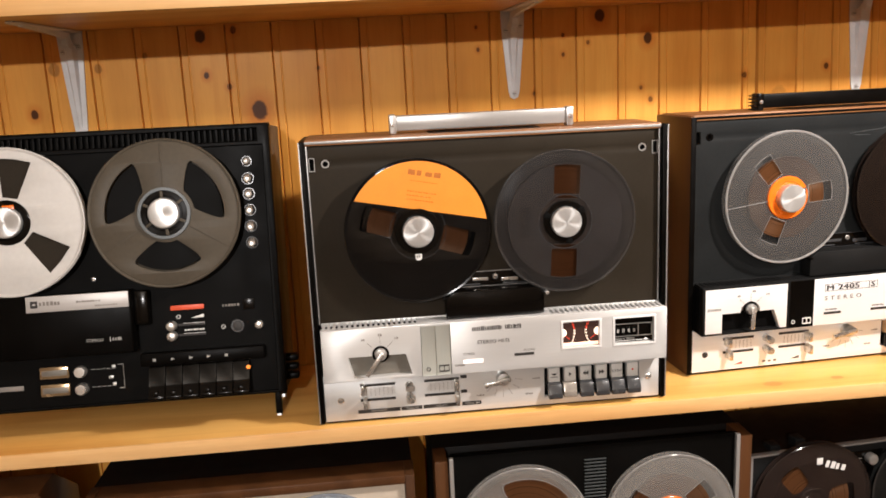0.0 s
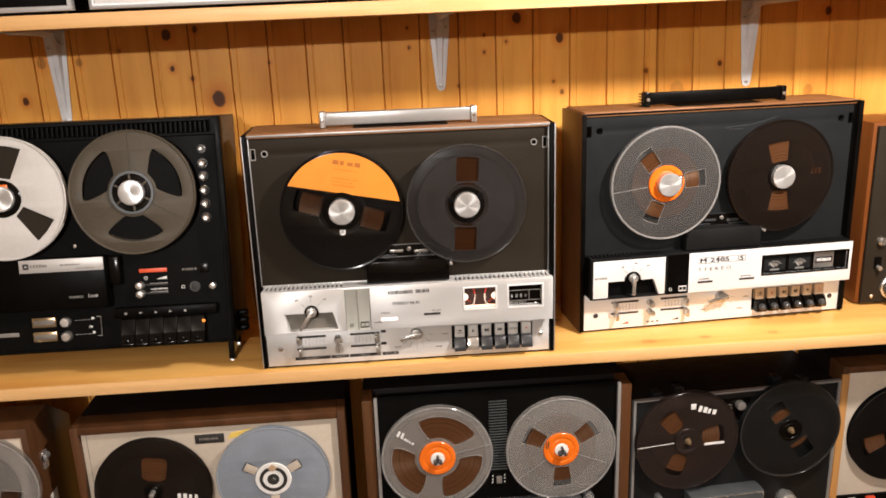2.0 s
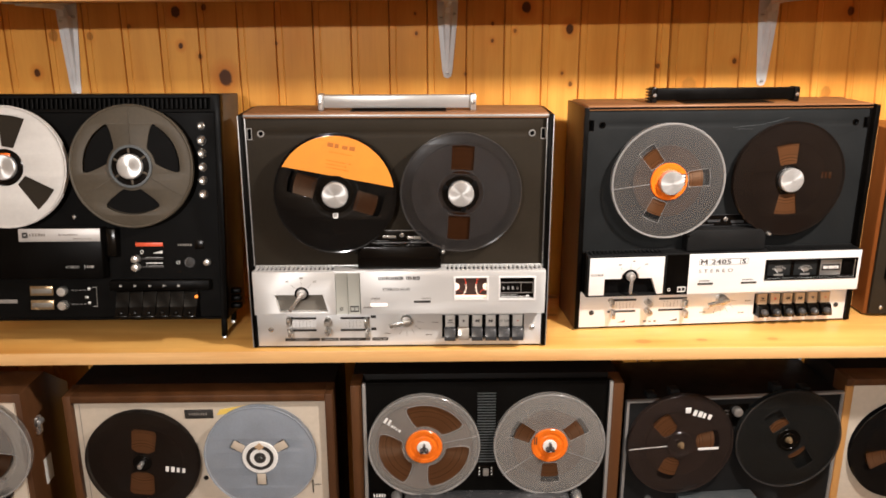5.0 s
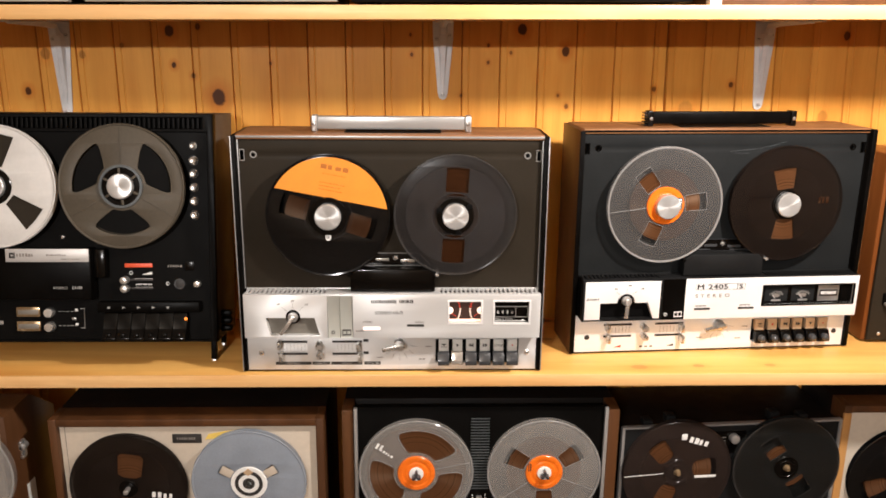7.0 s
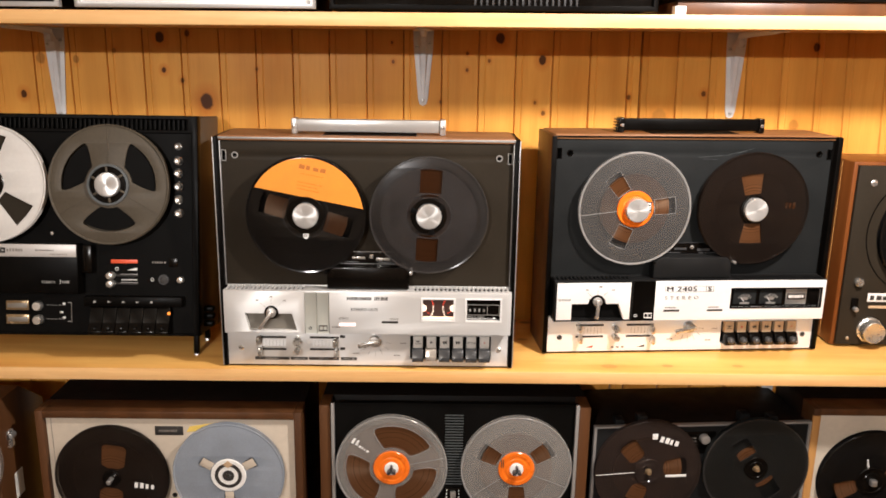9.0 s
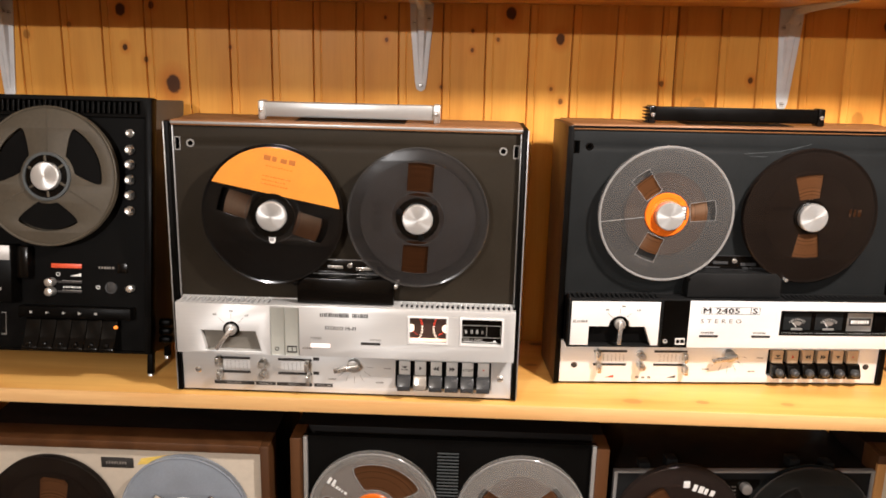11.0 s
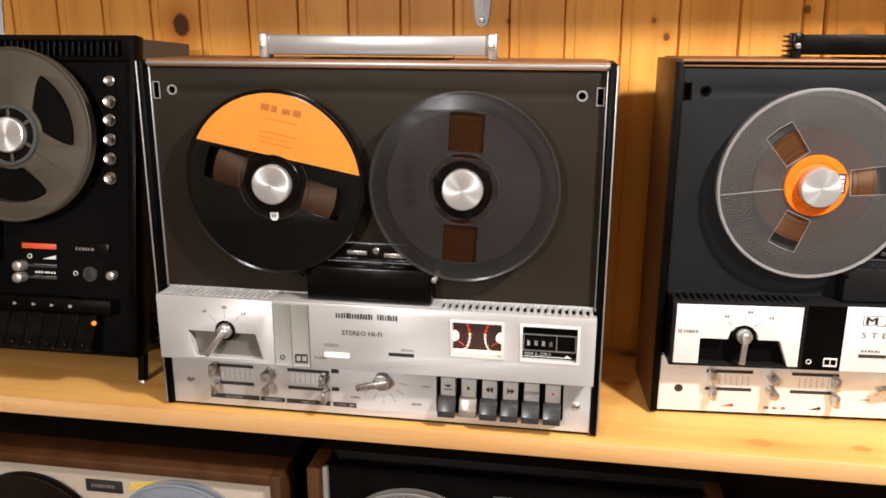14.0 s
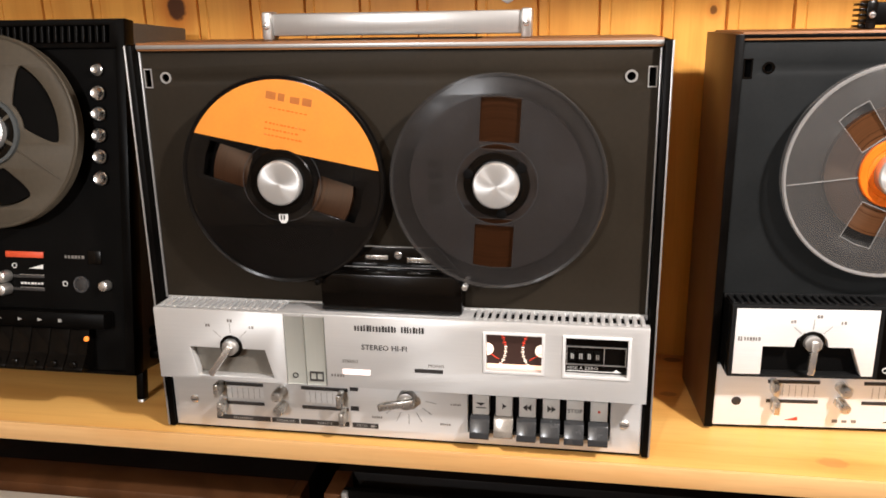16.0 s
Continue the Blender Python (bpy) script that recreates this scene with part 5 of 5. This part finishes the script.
three_lobe(black, 0.1185, -0.0115, 0.3265)
three_lobe(black, 0.3245, -0.0115, 0.3265)

# grey recorder with smoked reels
GW, GH = 0.385, 0.380
M_GREY = pose(0.5420, 1.067, LOW, 0, 0, 4.1)
grey = thing("tape_recorder", M_GREY, "dark grey reel tape recorder with pale metal frame", "tape recorder", "tape recorders on the lower shelf")
part("case", box(0.002, GW - 0.002, 0.004, 0.16, 0, GH - 0.004, 0.002), SHADE_WOOD, grey)
part("metal_frame", plate([rect(0, GW, 0.002, GH), rect(0.005, GW - 0.005, 0.010, GH - 0.0032)], 0.006, -0.004, 0.001), TRIM, grey)
part("deck_plate", plate([rect(0.0045, GW - 0.0045, 0.009, GH - 0.0030)], 0.005, -0.001, 0.0004), COVER_DARK, grey)
part("upper_panel", box(0.150, 0.215, -0.003, -0.001, 0.325, 0.366, 0.001), BLACK_GLOSS, grey)
part("selector", disc(0.008, -0.003, -0.014, 0.193, 0.355, 0.002, 26), STEEL, grey)
for k in range(5):
    bars(0.158, 0.330 + k * 0.006, 0.024, 0.0018, -0.0032, 6, INK_SOFT, grey, seed=k)
for cx in (0.048, 0.088, 0.270, 0.322):
    cl = part("lid_hinge", box(cx - 0.008, cx + 0.008, 0.010, 0.030, GH - 0.004, GH + (0.005 if cx in (0.048, 0.322) else 0.011), 0.001), COVER_DARK, grey)
box_ = part("head_cover", box(0.100, 0.236, -0.034, -0.001, 0.145, 0.198, 0.002), COVER_GREY, grey, "blue-grey head cover with bright edge")
part("cover_edge", plate([rect(0.101, 0.235, 0.146, 0.196), rect(0.103, 0.233, 0.148, 0.194)], -0.034, -0.0348), CHROME, box_)
part("lever", turned([(0.014, -0.001), (0.018, -0.010), (0.016, -0.024), (0.010, -0.028), (0, -0.029)], 0.292, 0.158, 0, 32), CHROME, grey)
part("small_cover", box(0.038, 0.080, -0.016, -0.001, 0.150, 0.170, 0.001), SILVER_LIGHT, grey)
part("guide", disc(0.006, -0.001, -0.02, 0.050, 0.190, 0.001, 20), STEEL, grey)
ga = reel(M_GREY @ pose(0.094, -0.006, 0.3020), "brown smoked tape reel with white maker mark", 0.0925, FL_BROWN, [slot_window(0.027, 0.067, a, 0.0145, 0.0170, 2) for a in (128, 8, 248)], 0.060, TAPE, 0.024, FL_BROWN, lines=(183,))
bars(0.016, 0.055, 0.036, 0.0105, -0.0114, 4, WHITE, ga, "maker_mark", -17, 17)
part("emblem", box(0.0030, 0.0125, -0.0118, -0.0112, 0.0595, 0.0700, 0.0003), WHITE, ga)
part("white_bar", box(0.031, 0.068, -0.0118, -0.0112, -0.0120, -0.0075, 0.001), WHITE, ga)
gb = reel(M_GREY @ pose(0.284, -0.010, 0.3040) @ pose(0, 0, 0, 0, 0, -3), "grey-green smoked tape reel with two square windows", 0.0915, FL_GREY_SMOKE, [slot_window(0.026, 0.062, a, 0.0165, None, 0) for a in (125, 305)], 0.038, TAPE, 0.021, BLACK_GLOSS, SMOKE_RIM)
for g, r_ in ((ga, 0.0065), (gb, 0.0065)):
    part("spindle", turned([(r_, -0.012), (r_ * 0.8, -0.016), (0.003, -0.020), (0, -0.020)], seg=20), BRASS_TINT, g)

# pale recorder with a black reel and coloured buttons
M_PALE = pose(0.9270, 1.090, LOW)
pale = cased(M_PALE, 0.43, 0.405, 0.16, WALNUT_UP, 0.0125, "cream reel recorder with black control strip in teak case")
part("side_edge", box(-0.0006, 0.0122, -0.0016, 0.004, 0.002, 0.392, 0.0006), TEAK, pale, "orange teak front edge")
part("deck_plate", plate([rect(0.0135, 0.4165, 0.013, 0.394)], 0.012, 0.003, 0.001), CREAM, pale)
part("control_strip", box(0.0135, 0.4165, -0.004, 0.003, 0.040, 0.146, 0.001), BLACK, pale)
part("switch_frame", plate([rect(0.031, 0.046, 0.120, 0.142), rect(0.0325, 0.0445, 0.1215, 0.1405)], -0.004, -0.006), SILVER_LIGHT, pale)
part("push_button", box(0.066, 0.082, -0.012, -0.004, 0.116, 0.145, 0.001), RED, pale, "red button")
part("push_button", box(0.110, 0.124, -0.010, -0.004, 0.126, 0.139, 0.001), TEAL, pale, "teal button")
pr = reel(M_PALE @ pose(0.1130, 0.002, 0.2720), "black tape reel with two brown tape windows", 0.0935, FL_BLACK, [slot_window(0.024, 0.073, a, 0.0125, 0.0190, 2) for a in (200, 20)], 0.064, TAPE, 0.027, BLACK_GLOSS)
bars(-0.014, 0.042, 0.024, 0.0035, -0.0114, 7, WHITE, pr, "maker_mark", -78, 5)
part("spindle", box(-0.0055, 0.0055, -0.022, -0.012, -0.005, 0.006, 0.002), STEEL, pr)

# recorder at the far end, mostly out of sight
M_FAR = pose(-0.437, 0.995, LOW, -5, 0, 0)
far = thing("tape_recorder", M_FAR, "cream reel recorder in brown wooden case with latch", "tape recorder", "tape recorders on the lower shelf")
bm = bmesh.new()
prof = [(0.0, 0.0), (0.16, 0.0), (0.16, 0.385), (0.085, 0.440), (0.0, 0.440)]
la = [bm.verts.new((-0.42, y, z)) for y, z in prof]
lb = [bm.verts.new((0.010, y, z)) for y, z in prof]
bm.faces.new(la)
bm.faces.new(lb[::-1])
for i in range(5):
    j = (i + 1) % 5
    bm.faces.new((la[i], lb[i], lb[j], la[j]))
bm.transform(Matrix.Rotation(radians(5), 4, "X"))
bm.transform(Matrix.Translation((0, 0.0, 0.0)))
bmesh.ops.bevel(bm, geom=list(bm.edges), offset=0.0015, segments=2, profile=0.5, affect="EDGES")
part("case", bm, WALNUT_UP, far)
M_FAR_UP = pose(-0.437, 0.995, LOW)
far.matrix_basis = M_FAR_UP
far.children[0].data.transform(Matrix.Rotation(radians(-5), 4, "X"))
part("deck_plate", plate([rect(-0.41, 0.001, 0.012, 0.426)], 0.0, -0.006, 0.001), CREAM, far)
la_ = part("latch", box(0.010, 0.016, 0.030, 0.044, 0.352, 0.382, 0.002), CHROME, far, "small chrome latch")
part("latch_ring", disc(0.006, 0.044, 0.030, 0.014, 0.372, 0.001, 18), STEEL, la_)
part("sticker", box(0.0100, 0.0106, 0.040, 0.066, 0.255, 0.300, 0), WHITE, far, "white paper sticker")
for kx, kz in ((-0.030, 0.270), (-0.075, 0.262)):
    k_ = part("control_knob", turned([(0.010, -0.006), (0.010, -0.016), (0.008, -0.018), (0, -0.018)], kx, kz, 0, 26), BLACK_GLOSS, far)
    part("pointer", box(kx - 0.0008, kx + 0.0008, -0.0062, -0.006, kz + 0.012, kz + 0.028, 0), INK, k_)
fr_ = reel(M_FAR_UP @ pose(-0.068, -0.007, 0.352), "clear plastic tape reel on a cream deck", 0.0905, FL_MILKY, [arc_window(0.034, 0.070, a, 26, 24, 2) for a in (330, 90, 210)], 0.060, TAPE_DARK, 0.028, BLACK_GLOSS, FL_RIM)


# ---- upper shelf: only the feet and lower edges of the row show ----
def upper_unit(x0, x1, y, h, label, front, trim_mat, vents=0, lift=0.004):
    root = thing("hifi_unit", pose(x0, y, UP_TOP + up_at(x0), 0, -0.4927, 0), label, "hi-fi unit", "hi-fi units on the upper shelf")
    w = x1 - x0
    part("case", box(0, w, 0.006, 0.20, lift, h, 0.002), BLACK, root)
    part("front_frame", plate([rect(0, w, lift, h), rect(0.007, w - 0.007, lift + 0.007, h - 0.007)], 0.007, -0.003, 0.001), trim_mat, root)
    part("front_panel", plate([rect(0.0065, w - 0.0065, lift + 0.0065, h - 0.0065)], 0.006, 0.001, 0.0006), front, root)
    for k in range(vents):
        part("vent", box((w * 0.44 if vents < 30 else 0.02) + k * 0.0085, (w * 0.44 if vents < 30 else 0.02) + 0.003 + k * 0.0085, -0.0015, 0.001, lift + 0.005, lift + 0.028, 0.0004), KEY_GREY, root)
    for fx in (0.03, w - 0.03):
        for fy in (0.02, 0.17):
            part("foot", box(fx - 0.01, fx + 0.01, fy, fy + 0.012, 0, lift + 0.001, 0.0008), BLACK_MATT, root)
    return root


upper_unit(-0.70, -0.264, 1.005, 0.13, "black-fronted hi-fi unit with silver edge frame", BLACK, TRIM)
ub = upper_unit(-0.242, 0.094, 1.003, 0.13, "silver-fronted hi-fi unit with bright edge frame", SILVER_LIGHT, TRIM)
upper_unit(0.112, 0.580, 1.012, 0.14, "black hi-fi unit with ribbed vents low on its front", BLACK_GLOSS, BLACK, 18)
ud = upper_unit(0.618, 1.10, 1.055, 0.15, "black hi-fi unit with long row of vents on walnut plinth", BLACK, BLACK, 46, 0.022)
part("plinth", box(0.004, 0.478, 0.004, 0.19, 0.0, 0.0215, 0.001), WALNUT_UP, ud)
block = tagged(part("support_block", box(0.604, 0.620, 1.008, 1.026, UP_TOP + up_at(0.604), UP_TOP + up_at(0.604) + 0.0125, 0.001), BRACKET), "small pale grey block on the upper shelf", "block")

# ---- pine boards of the wall ----
edges = [-0.424, -0.362, -0.299, -0.237, -0.172, -0.107, -0.044, 0.019, 0.082, 0.146, 0.210, 0.276, 0.340, 0.404, 0.468, 0.533, 0.599, 0.621, 0.685, 0.742, 0.806, 0.868, 0.929, 0.981]
while edges[0] > -1.2:
    edges.insert(0, edges[0] - 0.0685)
while edges[-1] < 1.7:
    edges.append(edges[-1] + 0.0685)
for a, b in zip(edges, edges[1:]):
    gap = 0.0022 if abs(a - 0.621) < 0.001 else 0.0003
    bm = bmesh.new()
    # tongue-and-groove section: bevelled edges and a shallow bead beside the joint
    w = b - a - gap
    bead = min(0.0125, w * 0.4)
    sec = [(0, 0.012), (0, 0.0030), (0.0015, 0.0003), (bead - 0.0028, 0.0002), (bead - 0.0017, 0.0013), (bead - 0.0011, 0.0013), (bead, 0.0), (w - 0.0013, 0.0), (w, 0.0030), (w, 0.012)]
    lean = max(0.0, a - 0.42) * 0.10
    lo = [bm.verts.new((a + gap + x + lean * 1.235, WALL_Y + y, 0.30)) for x, y in sec]
    hi = [bm.verts.new((a + gap + x - lean * 0.665, WALL_Y + y, 2.20)) for x, y in sec]
    for k in range(len(sec) - 1):
        bm.faces.new((lo[k], lo[k + 1], hi[k + 1], hi[k]))
    bm.faces.new(lo)
    bm.faces.new(hi[::-1])
    part("plank", bm, PINE_WALL, wall_north)
